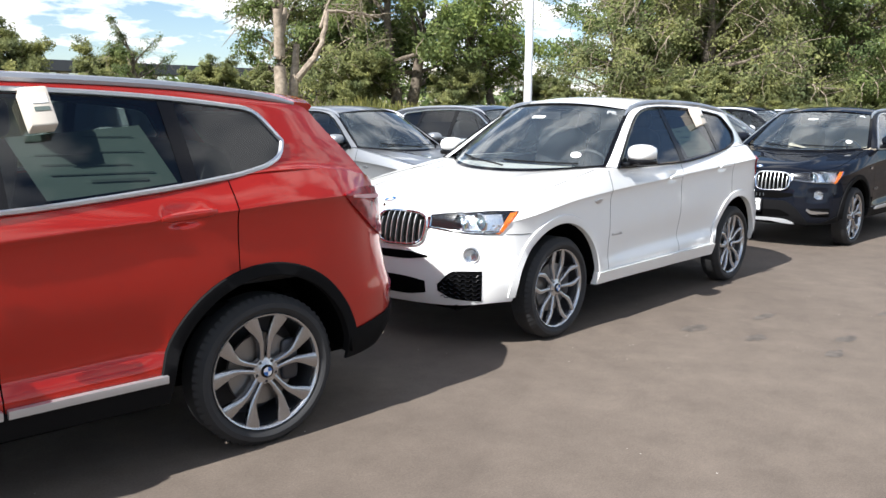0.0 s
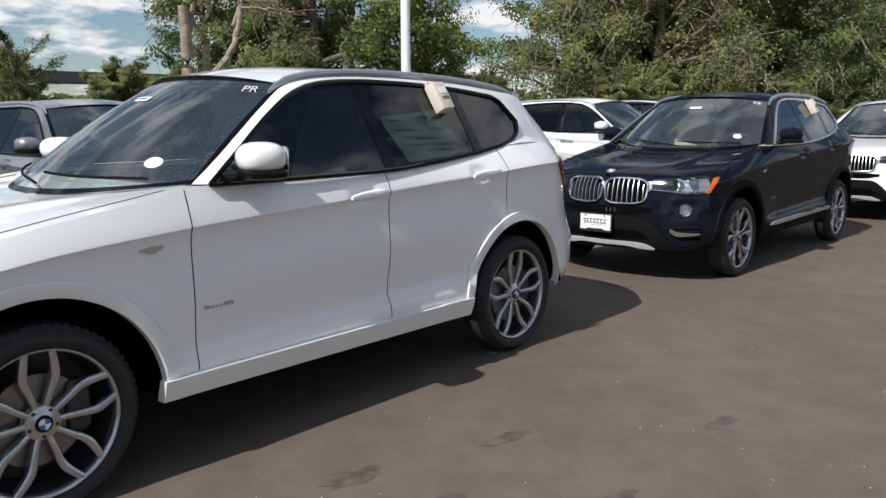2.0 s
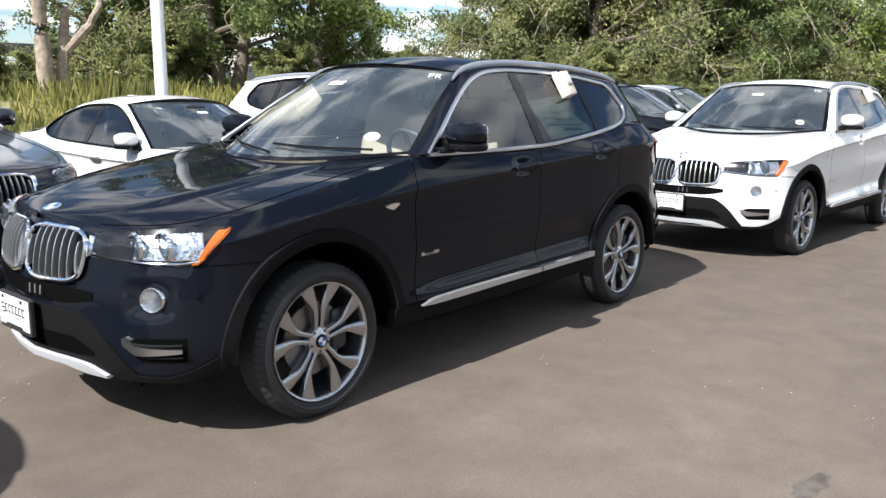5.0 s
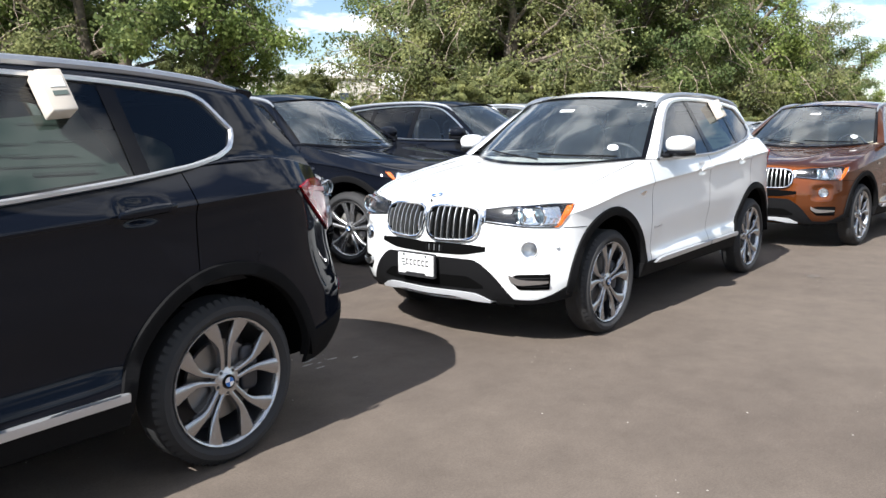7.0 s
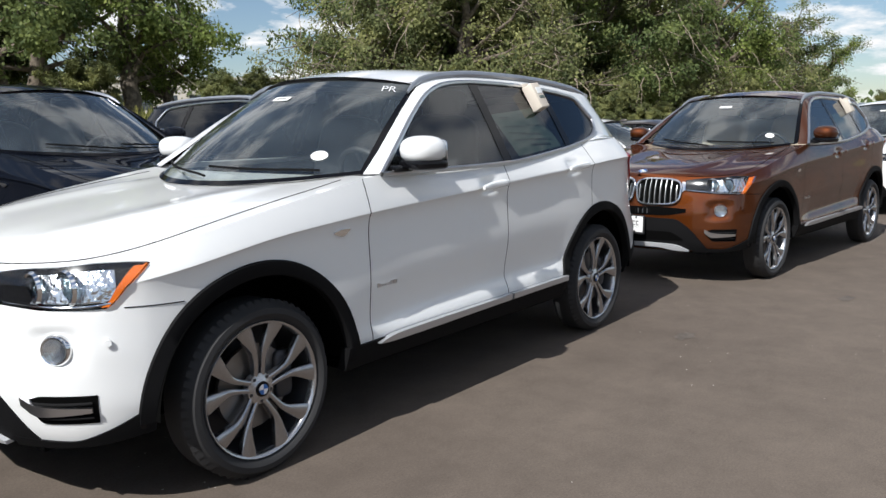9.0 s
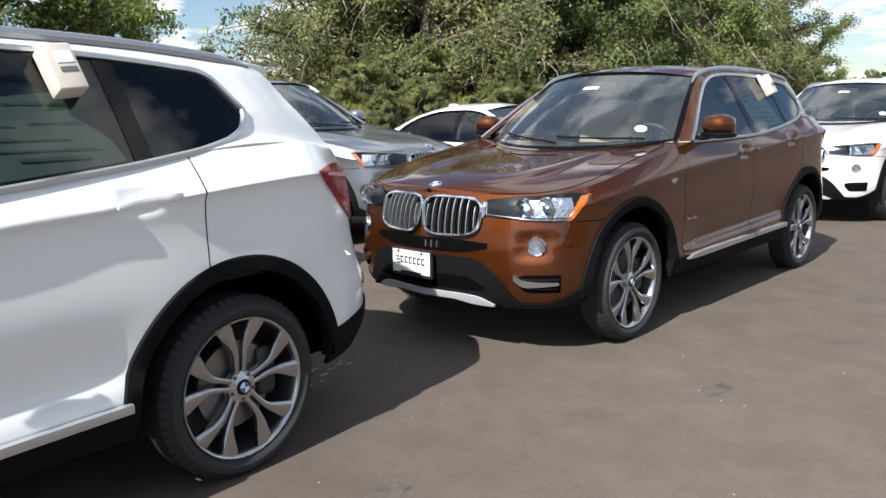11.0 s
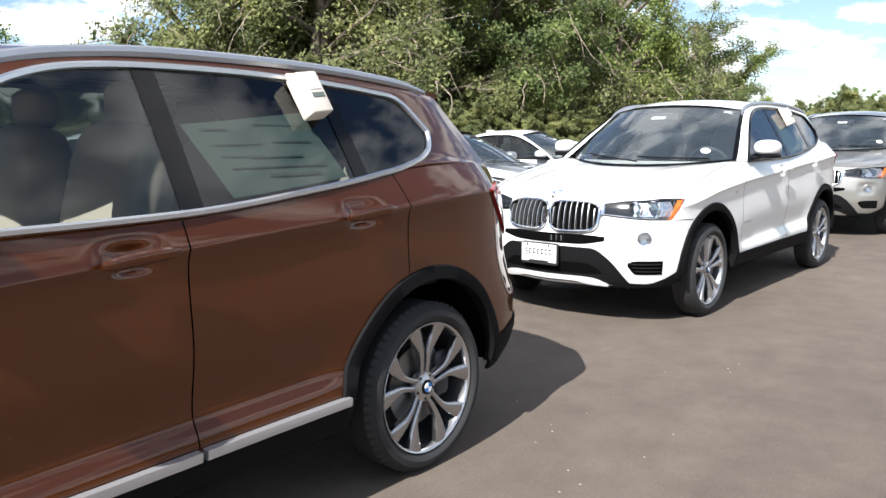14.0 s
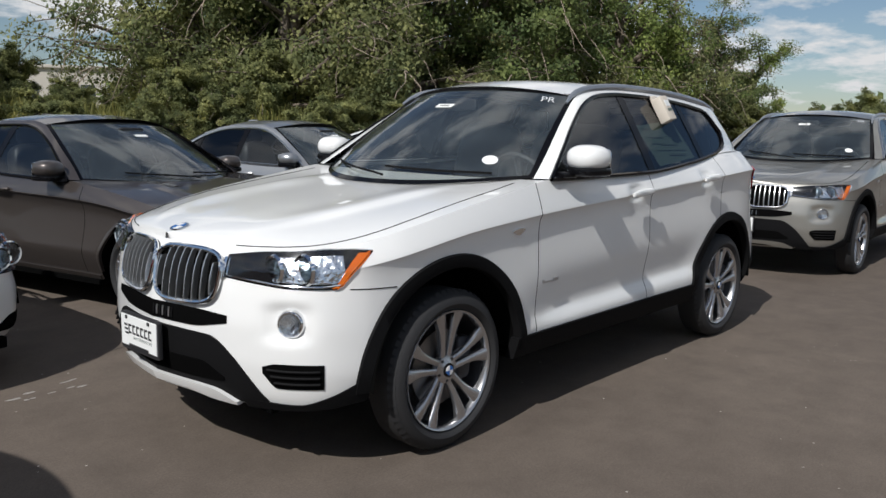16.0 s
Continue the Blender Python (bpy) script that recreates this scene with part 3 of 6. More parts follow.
        return np.stack([x - 0.55 * bow, y, z + 0.83 * bow], -1)


def suv_shape():
    def side_y(x, z):
        y = 0.888 - 0.232 * np.clip((z - 1.16) / 0.44, -0.2, 1.2) ** 1 - 0.02 * np.clip((z - 1.16) / 0.44, 0, 1) ** 2
        return y - 0.030 * np.clip((x - 2.1), 0, 2) ** 2 - 0.02 * np.clip(1.3 - x, 0, 1) ** 2
    return Shape(
        plan=[(-0.870, 0), (-0.845, 0.2), (-0.802, 0.4), (-0.752, 0.57), (-0.695, 0.69), (-0.61, 0.79), (-0.465, 0.868), (-0.28, 0.903),
              (-0.05, 0.922), (0.3, 0.925), (0.7, 0.922), (1.4, 0.923), (2.1, 0.928), (2.6, 0.938), (2.95, 0.936), (3.2, 0.915), (3.42, 0.87),
              (3.58, 0.79), (3.70, 0.66), (3.76, 0.45), (3.79, 0.2), (3.795, 0)],
        wheelbase=2.81,
        top=[(-0.87, 0.912), (-0.75, 0.918), (-0.55, 0.932), (-0.40, 0.955), (-0.2, 0.998), (0.1, 1.055), (0.4, 1.105), (0.62, 1.142), (0.74, 1.155), (1.74, 1.163),
             (2.3, 1.207), (2.6, 1.238), (2.9, 1.266), (3.2, 1.268), (3.5, 1.232), (3.62, 1.213), (3.795, 1.19)],
        crease=[(-0.9, 0.80), (-0.45, 0.86), (0.1, 0.95), (0.5, 0.985), (1.5, 1.045), (2.5, 1.105), (3.2, 1.14), (3.8, 1.1)],
        belt_low=[(0.735, 1.157), (1.2, 1.158), (1.74, 1.164), (2.2, 1.198), (2.58, 1.238), (2.80, 1.272), (2.92, 1.308), (2.975, 1.345), (3.005, 1.398)],
        belt_high=[(0.735, 1.158), (0.93, 1.295), (1.136, 1.436), (1.32, 1.538), (1.534, 1.594), (1.857, 1.609), (2.2, 1.603), (2.55, 1.582), (2.78, 1.558), (2.87, 1.545), (2.91, 1.525), (2.96, 1.463), (3.005, 1.400)],
        front=[(0.20, 0.13), (0.26, 0.07), (0.33, 0.03), (0.42, 0.008), (0.50, 0.0), (0.60, 0.0), (0.70, 0.012), (0.78, 0.028), (0.86, 0.05), (0.92, 0.085), (0.97, 0.13), (1.2, 0.2)],
        rear=[(0.25, 0.12), (0.33, 0.06), (0.42, 0.015), (0.5, 0.0), (0.62, 0.0), (0.7, 0.02), (0.85, 0.05), (1.0, 0.06), (1.1, 0.075), (1.2, 0.112), (1.3, 0.165)],
        hood=[(-0.86, 0.925), (-0.8, 0.935), (-0.6, 0.985), (-0.3, 1.03), (0.0, 1.065), (0.3, 1.098), (0.5, 1.115), (0.75, 1.15)],
        screen=((0.36, 0.40, 0.775, 1.115, 0.05), (1.15, 0.17, 0.61, 1.622, -0.04)),
        roof=[(0.70, 0.805, 1.157), (0.84, 0.765, 1.25), (1.0, 0.715, 1.365), (1.16, 0.665, 1.478), (1.32, 0.625, 1.58), (1.55, 0.605, 1.628), (1.9, 0.60, 1.643),
              (2.3, 0.595, 1.637), (2.7, 0.59, 1.617), (3.0, 0.585, 1.590), (3.21, 0.575, 1.566)],
        tail_edge=[(3.21, 0.575, 1.566), (3.315, 0.605, 1.46), (3.43, 0.645, 1.335), (3.53, 0.68, 1.22)],
        arch=0.468, wheel=0.354, seams=(0.625, 1.722, 2.675), side_y=side_y, axle=0.025)


def saloon_shape():
    def side_y(x, z):
        t = np.clip((z - 0.97) / 0.42, -0.2, 1.2)
        return 0.85 - 0.245 * t - 0.03 * np.clip(t, 0, 1) ** 2 - 0.03 * np.clip(x - 2.0, 0, 2) ** 2 - 0.02 * np.clip(1.2 - x, 0, 1) ** 2
    return Shape(
        plan=[(-0.80, 0), (-0.79, 0.2), (-0.76, 0.4), (-0.70, 0.57), (-0.61, 0.70), (-0.49, 0.79), (-0.33, 0.845), (-0.1, 0.875), (0.3, 0.885), (1.4, 0.895),
              (2.4, 0.895), (2.9, 0.875), (3.2, 0.84), (3.45, 0.76), (3.6, 0.63), (3.68, 0.4), (3.72, 0)],
        wheelbase=2.76,
        top=[(-0.80, 0.72), (-0.6, 0.735), (-0.35, 0.775), (0.0, 0.85), (0.4, 0.915), (0.62, 0.945), (0.74, 0.955), (1.7, 0.972), (2.4, 1.0), (2.7, 1.02), (3.1, 1.03), (3.72, 0.98)],
        crease=[(-0.8, 0.62), (-0.4, 0.68), (0.3, 0.80), (1.5, 0.845), (3.0, 0.90), (3.72, 0.9)],
        belt_low=[(0.72, 0.958), (1.2, 0.96), (1.7, 0.973), (2.2, 0.992), (2.45, 1.015), (2.58, 1.06), (2.62, 1.09)],
        belt_high=[(0.72, 0.959), (0.95, 1.105), (1.2, 1.24), (1.4, 1.318), (1.65, 1.352), (1.95, 1.345), (2.2, 1.305), (2.4, 1.235), (2.55, 1.15), (2.62, 1.092)],
        front=[(0.15, 0.10), (0.22, 0.04), (0.30, 0.0), (0.46, 0.0), (0.55, 0.01), (0.63, 0.03), (0.70, 0.06), (0.76, 0.1), (0.9, 0.2)],
        rear=[(0.2, 0.1), (0.3, 0.03), (0.45, 0.0), (0.6, 0.01), (0.8, 0.03), (0.95, 0.07), (1.05, 0.15)],
        hood=[(-0.78, 0.735), (-0.7, 0.75), (-0.4, 0.82), (0.0, 0.89), (0.3, 0.93), (0.6, 0.955), (0.8, 0.965)],
        screen=((0.32, 0.42, 0.755, 0.925, 0.035), (1.22, 0.14, 0.57, 1.388, -0.03)),
        roof=[(0.68, 0.785, 0.957), (0.82, 0.745, 1.06), (1.0, 0.70, 1.17), (1.2, 0.64, 1.285), (1.37, 0.585, 1.358), (1.6, 0.565, 1.392), (1.9, 0.56, 1.39),
              (2.2, 0.565, 1.355), (2.45, 0.58, 1.285)],
        tail_edge=[(2.45, 0.58, 1.285), (2.65, 0.62, 1.19), (2.82, 0.67, 1.10), (2.95, 0.71, 1.045)],
        arch=0.395, wheel=0.325, seams=(0.56, 1.68, 2.44), side_y=side_y, sill=0.24)


SUV, SALOON = suv_shape(), saloon_shape()


def resample(pts, n):
    pts = np.asarray(pts, float)
    d = np.r_[0, np.cumsum(np.linalg.norm(np.diff(pts, axis=0), axis=1))]
    s = np.linspace(0, d[-1], n)
    return np.stack([spline(np.c_[d, pts[:, k]])(s) for k in range(pts.shape[1])], -1)


def glazing_outline(sh, n=60):
    """The side glazing's edge from the mirror over the top and round the tail to the waist, as points."""
    x0, x1 = sh.dlo
    xs = x0 + (x1 - x0) * (0.5 - 0.5 * np.cos(np.linspace(0, np.pi, n)))
    top = np.stack([xs, sh.zt(xs)], -1)
    cut = sh.seams[2] - 0.06
    xr = x1 - (x1 - cut) * (0.5 - 0.5 * np.cos(np.linspace(0, np.pi, 14)))
    low = np.stack([xr, sh.zb(xr)], -1)[1:]
    return top, low


def tail_corner(sh):
    """Where along the plan the waist turns the rear corner."""
    u = np.linspace(float(sh.u_x(sh.tail - 0.5)), sh.length, 200)
    return float(np.interp(sh.tail_edge[-1][1], -sh.at(u, sh.top(sh.px(u)))[::-1, 1], u[::-1]))


def spoiler(sh):
    """The lip at the roof's end: a thin blade that follows the roof's crown."""
    s = np.linspace(-1, 1, 15)
    crown = 0.058 * (1 - np.abs(s) ** 2.4)
    rows = []
    for x, dx, z, w in ((3.08, 0.0, 1.572, 0.578), (3.12, 0.02, 1.590, 0.580), (3.20, 0.05, 1.583, 0.578), (3.275, 0.09, 1.575, 0.560), (3.280, 0.09, 1.563, 0.560), (3.245, 0.06, 1.527, 0.568), (3.18, 0.03, 1.530, 0.572)):
        rows.append(np.stack([x + dx * (1 - s * s), w * s, z + crown], -1))
    g = Geo().grid(np.stack(rows))
    for e in (0, -1):
        g.fan(np.stack(rows)[:, e])
    return g


def side_frame(sh):
    """Pillar, cant rail and rear pillar round the side glazing."""
    top, low = glazing_outline(sh)
    to3 = lambda p: np.stack([p[:, 0], sh.pane_y(p[:, 0], p[:, 1], 0.002), p[:, 1]], -1)
    n1 = 60
    inner1, inner2 = resample(to3(top), n1), resample(to3(np.r_[top[-1:], low]), 26)
    roof = np.array([(x, -y, z) for x, y, z in sh.roof])
    tail = np.array([(x, -y, z) for x, y, z in sh.tail_edge])
    # the outer edge runs past the roof's end and down the rear corner, then forward along the waist
    u_back = np.linspace(tail_corner(sh), float(sh.u_x(low[-1][0])), 24)
    waist = sh.at(u_back, sh.top(sh.px(u_back)))
    tail[-1] = waist[0]
    k = int(len(inner1) * 0.86)
    outer1 = resample(roof[:-1], k)
    outer2 = resample(np.r_[roof[-2:], tail[1:]], n1 - k + 10)
    inner_all = np.r_[inner1, inner2[1:]]
    rest = np.r_[outer2[1:], waist[1:]]
    d = np.r_[0, np.cumsum(np.linalg.norm(np.diff(rest, axis=0), axis=1))]
    rest = np.stack([np.interp(np.linspace(0, d[-1], len(inner_all) - k), d, rest[:, q]) for q in range(3)], -1)
    outer_all = np.r_[outer1, rest]
    g = Geo()
    rows = []
    for t in np.linspace(0, 1, 7):
        p = inner_all * (1 - t) + outer_all * t
        full = np.minimum(1, np.linalg.norm(outer_all - inner_all, axis=1) / 0.3) ** 1.5
        p[:, 1] -= 0.016 * math.sin(math.pi * t) * full
        p[:, 2] += 0.005 * math.sin(math.pi * t) * full
        rows.append(p)
    g.grid(np.stack(rows))
    return g


def roof_panel(sh):
    g = Geo()
    edge = np.array(sh.roof[4:])
    tail = np.array(sh.tail_edge)
    corner = sh.at(tail_corner(sh), sh.top(sh.px(tail_corner(sh))))
    tail[-1] = corner * (1, -1, 1)
    xs = np.linspace(edge[0][0], edge[-1][0], 24)
    ey, ez = spline(edge[:, [0, 1]])(xs), spline(edge[:, [0, 2]])(xs)
    s = np.linspace(-1, 1, 17)
    lead = np.linspace(1, 0, 24)[:, None] ** 3
    tx = sh.screen[1][0] + sh.screen[1][1] * np.abs(s) ** 2.2
    x = xs[:, None] + (tx[None] - xs[0]) * lead
    p = np.stack([x, ey[:, None] * s, ez[:, None] + 0.058 * (1 - np.abs(s) ** 2.4)], -1)
    g.grid(p)
    # the back: glass and tailgate below it down to the waist
    q = np.stack([np.stack([np.full(17, tx_) + 0.05 * (1 - s * s), ty * (1.0 if sh is SUV else 1.035) * s, np.full(17, tz) + 0.03 * (1 - s * s) * (1 - i / 3)], -1) for i, (tx_, ty, tz) in enumerate(tail)])
    g.grid(q)
    ub = np.linspace(tail_corner(sh), sh.length, 9)
    back = sh.at(ub, sh.top(sh.px(ub)))
    back = np.r_[back, (back[:-1] * (1, -1, 1))[::-1]]
    g.grid(np.stack([q[-1], back - (0, 0, 0.004)]))
    if sh is SALOON:
        deck = np.linspace(tail[-1][0], sh.tail - 0.06, 8)
        w = np.array([sh.pw(sh.u_x(d)) for d in deck]) - 0.06
        w[0] = tail[-1][1]
        g.grid(np.stack([np.stack([np.full(17, d), ww * s, np.full(17, float(sh.top(d)) + 0.02) + 0.02 * (1 - s * s)], -1) for d, ww in zip(deck, w)]))
    return g


def hood_panel(sh):
    g = Geo()
    n = 34
    x0, x1 = sh.nose + 0.075, 0.70
    xs = x0 + (x1 - x0) * (np.linspace(0, 1, n) ** 1.7)
    u = sh.u_x(xs)
    e = sh.at(u, sh.top(xs))
    # the rim's half-width at each x, by its own curve
    uu = np.linspace(0, float(sh.u_x(x1 + 0.1)), 200)
    rim = sh.at(uu, sh.top(sh.px(uu)))
    order = np.argsort(rim[:, 0])
    w = np.interp(xs, rim[order, 0], -rim[order, 1])
    ze = np.interp(xs, rim[order, 0], rim[order, 2])
    w[0] = max(w[0] * 0.0, 0.02)
    s = np.linspace(-1, 1, 73)
    a = np.abs(s)
    zc = sh.hood(xs)
    rise = (zc - ze)[:, None]
    body = 1 - a ** 2.6
    ridge = 0.016 * np.exp(-((a - 0.56) / np.where(a > 0.56, 0.05, 0.16)) ** 2)[None] * (step(x0 + 0.1, x0 + 0.5, xs) * (1 - step(0.1, 0.6, xs)))[:, None]
    p = np.stack([xs[:, None] * np.ones_like(s), w[:, None] * s, ze[:, None] + rise * body + ridge], -1)
    return g.grid(p)


RIM = {"y": 0.765, "double": 0.765, "v": 0.745, "multi": 0.745}


def wheel_geo(kind, r):
    """The rim's lip, barrel, hub and spokes; the wheel's outer face is at y = 0, looking to -y."""
    rr = r * RIM[kind]
    face, ring, hub, arms = Geo(), Geo(), Geo(), []

    def arm(pts, w, y0, y1, crown=0.008):
        pts = np.array(pts, float)
        pts = resample(pts, 12)
        w = np.interp(np.linspace(0, 1, 12), np.linspace(0, 1, len(w)), w)
        tan = np.gradient(pts, axis=0)
        tan /= np.linalg.norm(tan, axis=1)[:, None]
        nor = np.stack([-tan[:, 1], tan[:, 0]], -1)
        y = np.interp(np.linspace(0, 1, 12), [0, 0.25, 1], [y0, (y0 + y1) / 2 + 0.004, y1])
        rows = []
        for k, dy in ((-1.0, 0.028), (-1.0, 0.004), (-0.8, 0.0), (0, -crown * 0.3), (0.8, 0.0), (1.0, 0.004), (1.0, 0.028)):
            q = pts + nor * (w * k / 2)[:, None]
            rows.append(np.stack([q[:, 0], y + dy, q[:, 1]], -1))
        arms.append(Geo().grid(np.stack(rows, 1)))

    for i in range(5):
        a = radians(90 + 72 * i)
        pol = lambda rad, deg: (rad * math.cos(a + radians(deg)), rad * math.sin(a + radians(deg)))
        if kind == "y":
            for s in (-1, 1):
                arm([pol(0.04, s * 24), pol(rr * 0.36, s * 10.5), pol(rr * 0.58, s * 9.5), pol(rr * 0.78, s * 14.0), pol(rr * 0.985, s * 17.5)], [0.020, 0.021, 0.028, 0.052, 0.074], 0.028, 0.006)
        elif kind == "double":
            for s in (-1, 1):
                arm([pol(0.04, s * 18), pol(rr * 0.42, s * 18), pol(rr * 0.66, s * 18.5), pol(rr * 0.985, s * 10)], [0.020, 0.024, 0.032, 0.026], 0.03, 0.005)
        elif kind == "v":
            for s in (-1, 1):
                arm([pol(0.045, s * 22), pol(rr * 0.45, s * 12.5), pol(rr * 0.75, s * 12.0), pol(rr * 0.985, s * 13.5)], [0.028, 0.028, 0.038, 0.064], 0.03, 0.008)
        else:
            for s in (-2, -1, 0, 1, 2):
                arm([pol(0.045, s * 14.4), pol(rr * 0.985, s * 14.4)], [0.014, 0.014], 0.02, 0.006)
    hub.revolve([(0.0, 0.016), (0.03, 0.016), (0.036, 0.02), (0.062, 0.026), (0.07, 0.05)], (0, 0, 0), sides=30)
    face.revolve([(rr * 0.955, 0.035), (rr * 0.96, 0.012), (rr * 0.985, 0.002), (rr * 1.005, 0.0), (rr * 1.02, 0.006), (rr * 1.03, 0.02)], (0, 0, 0), sides=56)
    ring.revolve([(rr * 1.0, 0.02), (rr * 0.95, 0.05), (rr * 0.92, 0.16), (rr * 0.9, 0.19), (0.05, 0.19)], (0, 0, 0), sides=44)
    return face, ring, hub, arms


def tyre_geo(r, kind):
    rr = r * RIM[kind]
    g = Geo()
    w = 0.165
    prof = [(rr * 1.02, 0.012), (rr * 1.06, -0.004), (rr * 1.12, -0.013), (rr * 1.2, -0.010), (r - 0.020, 0.002), (r - 0.006, 0.018), (r - 0.001, 0.04)]
    for k in range(4):
        y = 0.05 + k * (w - 0.09) / 3.4
        prof += [(r, y), (r, y + 0.026), (r - 0.008, y + 0.03), (r - 0.008, y + 0.037)]
    prof += [(r, w - 0.05), (r - 0.006, w - 0.03), (r - 0.03, w - 0.01), (rr * 1.1, w), (rr, w - 0.02)]
    g.revolve(prof, (0, 0, 0), sides=72)
    # shoulder lugs
    for i in range(60):
        a = 2 * math.pi * i / 60
        c = Vector((math.cos(a), 0, math.sin(a)))
        t = Vector((-math.sin(a), 0, math.cos(a)))
        corners = []
        for rad, y in ((r - 0.022, 0.004), (r - 0.0005, 0.03)):
            for k in (-1, 1):
                corners.append(c * (rad + 0.0035) + t * (k * 0.0115) + Vector((0, y - 0.003, 0)))
        o = len(g.v)
        g.v.extend(tuple(p) for p in corners)
        g.f.append((o, o + 1, o + 3, o + 2))
    return g


ARMS = {}


def add_wheel(car, x, sh, rim, steer=0.0):
    for side in (-1, 1):
        hub = Matrix.Translation((x, side * (sh.pw(sh.u_x(x)) - 0.03), sh.wheel)) @ pose(0, 0, 0, 0, 0, steer)
        if side > 0:
            hub = hub @ pose(0, 0, 0, 0, 0, 180)
        r = sh.wheel
        key = (rim, r)
        w = part("wheel", lambda: wheel_geo(rim, r)[0], M["alloy"], car, "multi-spoke silver alloy wheel", key=("face",) + key, sharp=50)
        w.matrix_local = hub
        part("hub", lambda: wheel_geo(rim, r)[2], M["alloy"], w, key=("hub",) + key)
        if key not in ARMS:
            ARMS[key] = wheel_geo(rim, r)[3]
        for k, g in enumerate(ARMS[key]):
            part("spoke", lambda g=g: g, M["alloy_grey"] if rim == "y" else M["alloy"], w, key=("arm", k) + key, sharp=50)
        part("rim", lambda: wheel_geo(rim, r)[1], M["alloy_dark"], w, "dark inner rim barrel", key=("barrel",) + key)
        part("tyre", lambda: tyre_geo(r, rim), M["rubber"], w, "black rubber tyre", key=("tyre", r, RIM[rim]), sharp=30)
        part("brake_disc", lambda: Geo().revolve([(0.06, 0.07), (r * 0.48, 0.07), (r * 0.48, 0.09), (0.06, 0.09)], (0, 0, 0)), M["disc"], w, "steel brake disc", key=("disc", r))
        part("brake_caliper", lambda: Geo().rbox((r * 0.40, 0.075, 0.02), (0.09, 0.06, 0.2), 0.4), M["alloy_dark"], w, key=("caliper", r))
        part("hub_cap", lambda: roundel((0, 0.012, 0), 0.031), M["gloss_black"], w, "round hub cap", key="cap")
        for q, mat in enumerate(("roundel_blue", "roundel_white")):
            part("emblem_quarter", lambda q=q: roundel_quarters((0, 0.010, 0), 0.021, q), M[mat], w, key=("capq", q))
        for k in range(5):
            a = radians(54 + 72 * k)
            part("wheel_bolt", lambda a=a: Geo().revolve([(0.0, 0.018), (0.008, 0.018), (0.010, 0.03)], (0.050 * math.cos(a), 0.004, 0.050 * math.sin(a)), sides=6), M["alloy_dark"], w, key=("bolt", k))


def roundel(c, r):
    return Geo().revolve([(0.0, -0.002), (r * 0.96, -0.002), (r, 0.001), (r, 0.006)], c, sides=28)


def roundel_quarters(c, r, odd):
    g = Geo()
    for k in (odd, odd + 2):
        a = np.linspace(k, k + 1, 9) * math.pi / 2
        ring = [(0, 0)] + [(r * math.cos(t), r * math.sin(t)) for t in a]
        g.prism(ring, lambda p, b: (c[0] + p[0], c[1] - 0.0035 + 0.003 * b, c[2] + p[1]))
    return g


def kidney(sh, y0, y1, z0, z1, n=48):
    """Outline of one grille opening, as (u, z)."""
    out = []
    cy, cz, hy, hz = (y0 + y1) / 2, (z0 + z1) / 2, (y1 - y0) / 2, (z1 - z0) / 2
    for a in np.linspace(0, 2 * np.pi, n, endpoint=False):
        c, s = math.cos(a), math.sin(a)
        px, pz = math.copysign(abs(c) ** 0.5, c), math.copysign(abs(s) ** 0.55, s)
        out.append((float(sh.u_y(cy + hy * px * (1 + 0.06 * pz))), cz + hz * pz * (1 - 0.10 * (px + 1) / 2 * (1 if pz < 0 else 0.5))))
    return np.array(out)


def add_grille(car, sh, y0, y1, z0, z1, slats, slat_mat, frame_mat, key):
    for side in (-1, 1):
        flip = (lambda g: g) if side < 0 else (lambda g: g.mirrored())
        out = kidney(sh, y0, y1, z0, z1)

        def ring():
            p = sh.at(out[:, 0], out[:, 1], 0.016)
            return flip(Geo().tube(np.r_[p, p[:2]], 0.0105, 8, 1.0, up=(1, 0, 0), caps=False))

        def back():
            mid = out.mean(0)
            rings = [mid + (out - mid) * q for q in (1.0, 1.0, 0.8, 0.6, 0.4, 0.2, 0.01)]
            p = np.stack([sh.at(o[:, 0], o[:, 1], -0.01 if i == 0 else 0.004) for i, o in enumerate(rings)])
            return flip(Geo().grid(p, close=True))
        gr = part("kidney_grille", ring, frame_mat, car, "rounded chrome grille surround", key=(key, "ring", side))
        # black backing paints the shade of the depth behind the slats
        part("grille_backing", back, M["void"], gr, key=(key, "back", side))
        for k in range(slats):
            def slat(k=k):
                f = (k + 0.7) / (slats + 0.4)
                y = y0 + (y1 - y0) * f
                h = (z1 - z0) / 2 * (1 - abs(2 * f - 1) ** 5) * 0.93
                z = np.linspace((z0 + z1) / 2 - h, (z0 + z1) / 2 + h, 7)
                u = float(sh.u_y(y))
                bow = 0.006 * np.sin(np.linspace(0, np.pi, 7))
                ring = np.stack([sh.at(np.full(7, u + du), z, off + bow * (off > 0.01)) for du, off in ((-0.0045, 0.002), (-0.003, 0.026), (0.003, 0.026), (0.0045, 0.002))], 1)
                return flip(Geo().grid(ring, close=True).fan(ring[0]).fan(ring[-1]))
            part("grille_slat", slat, slat_mat, gr, key=(key, "slat", side, k))


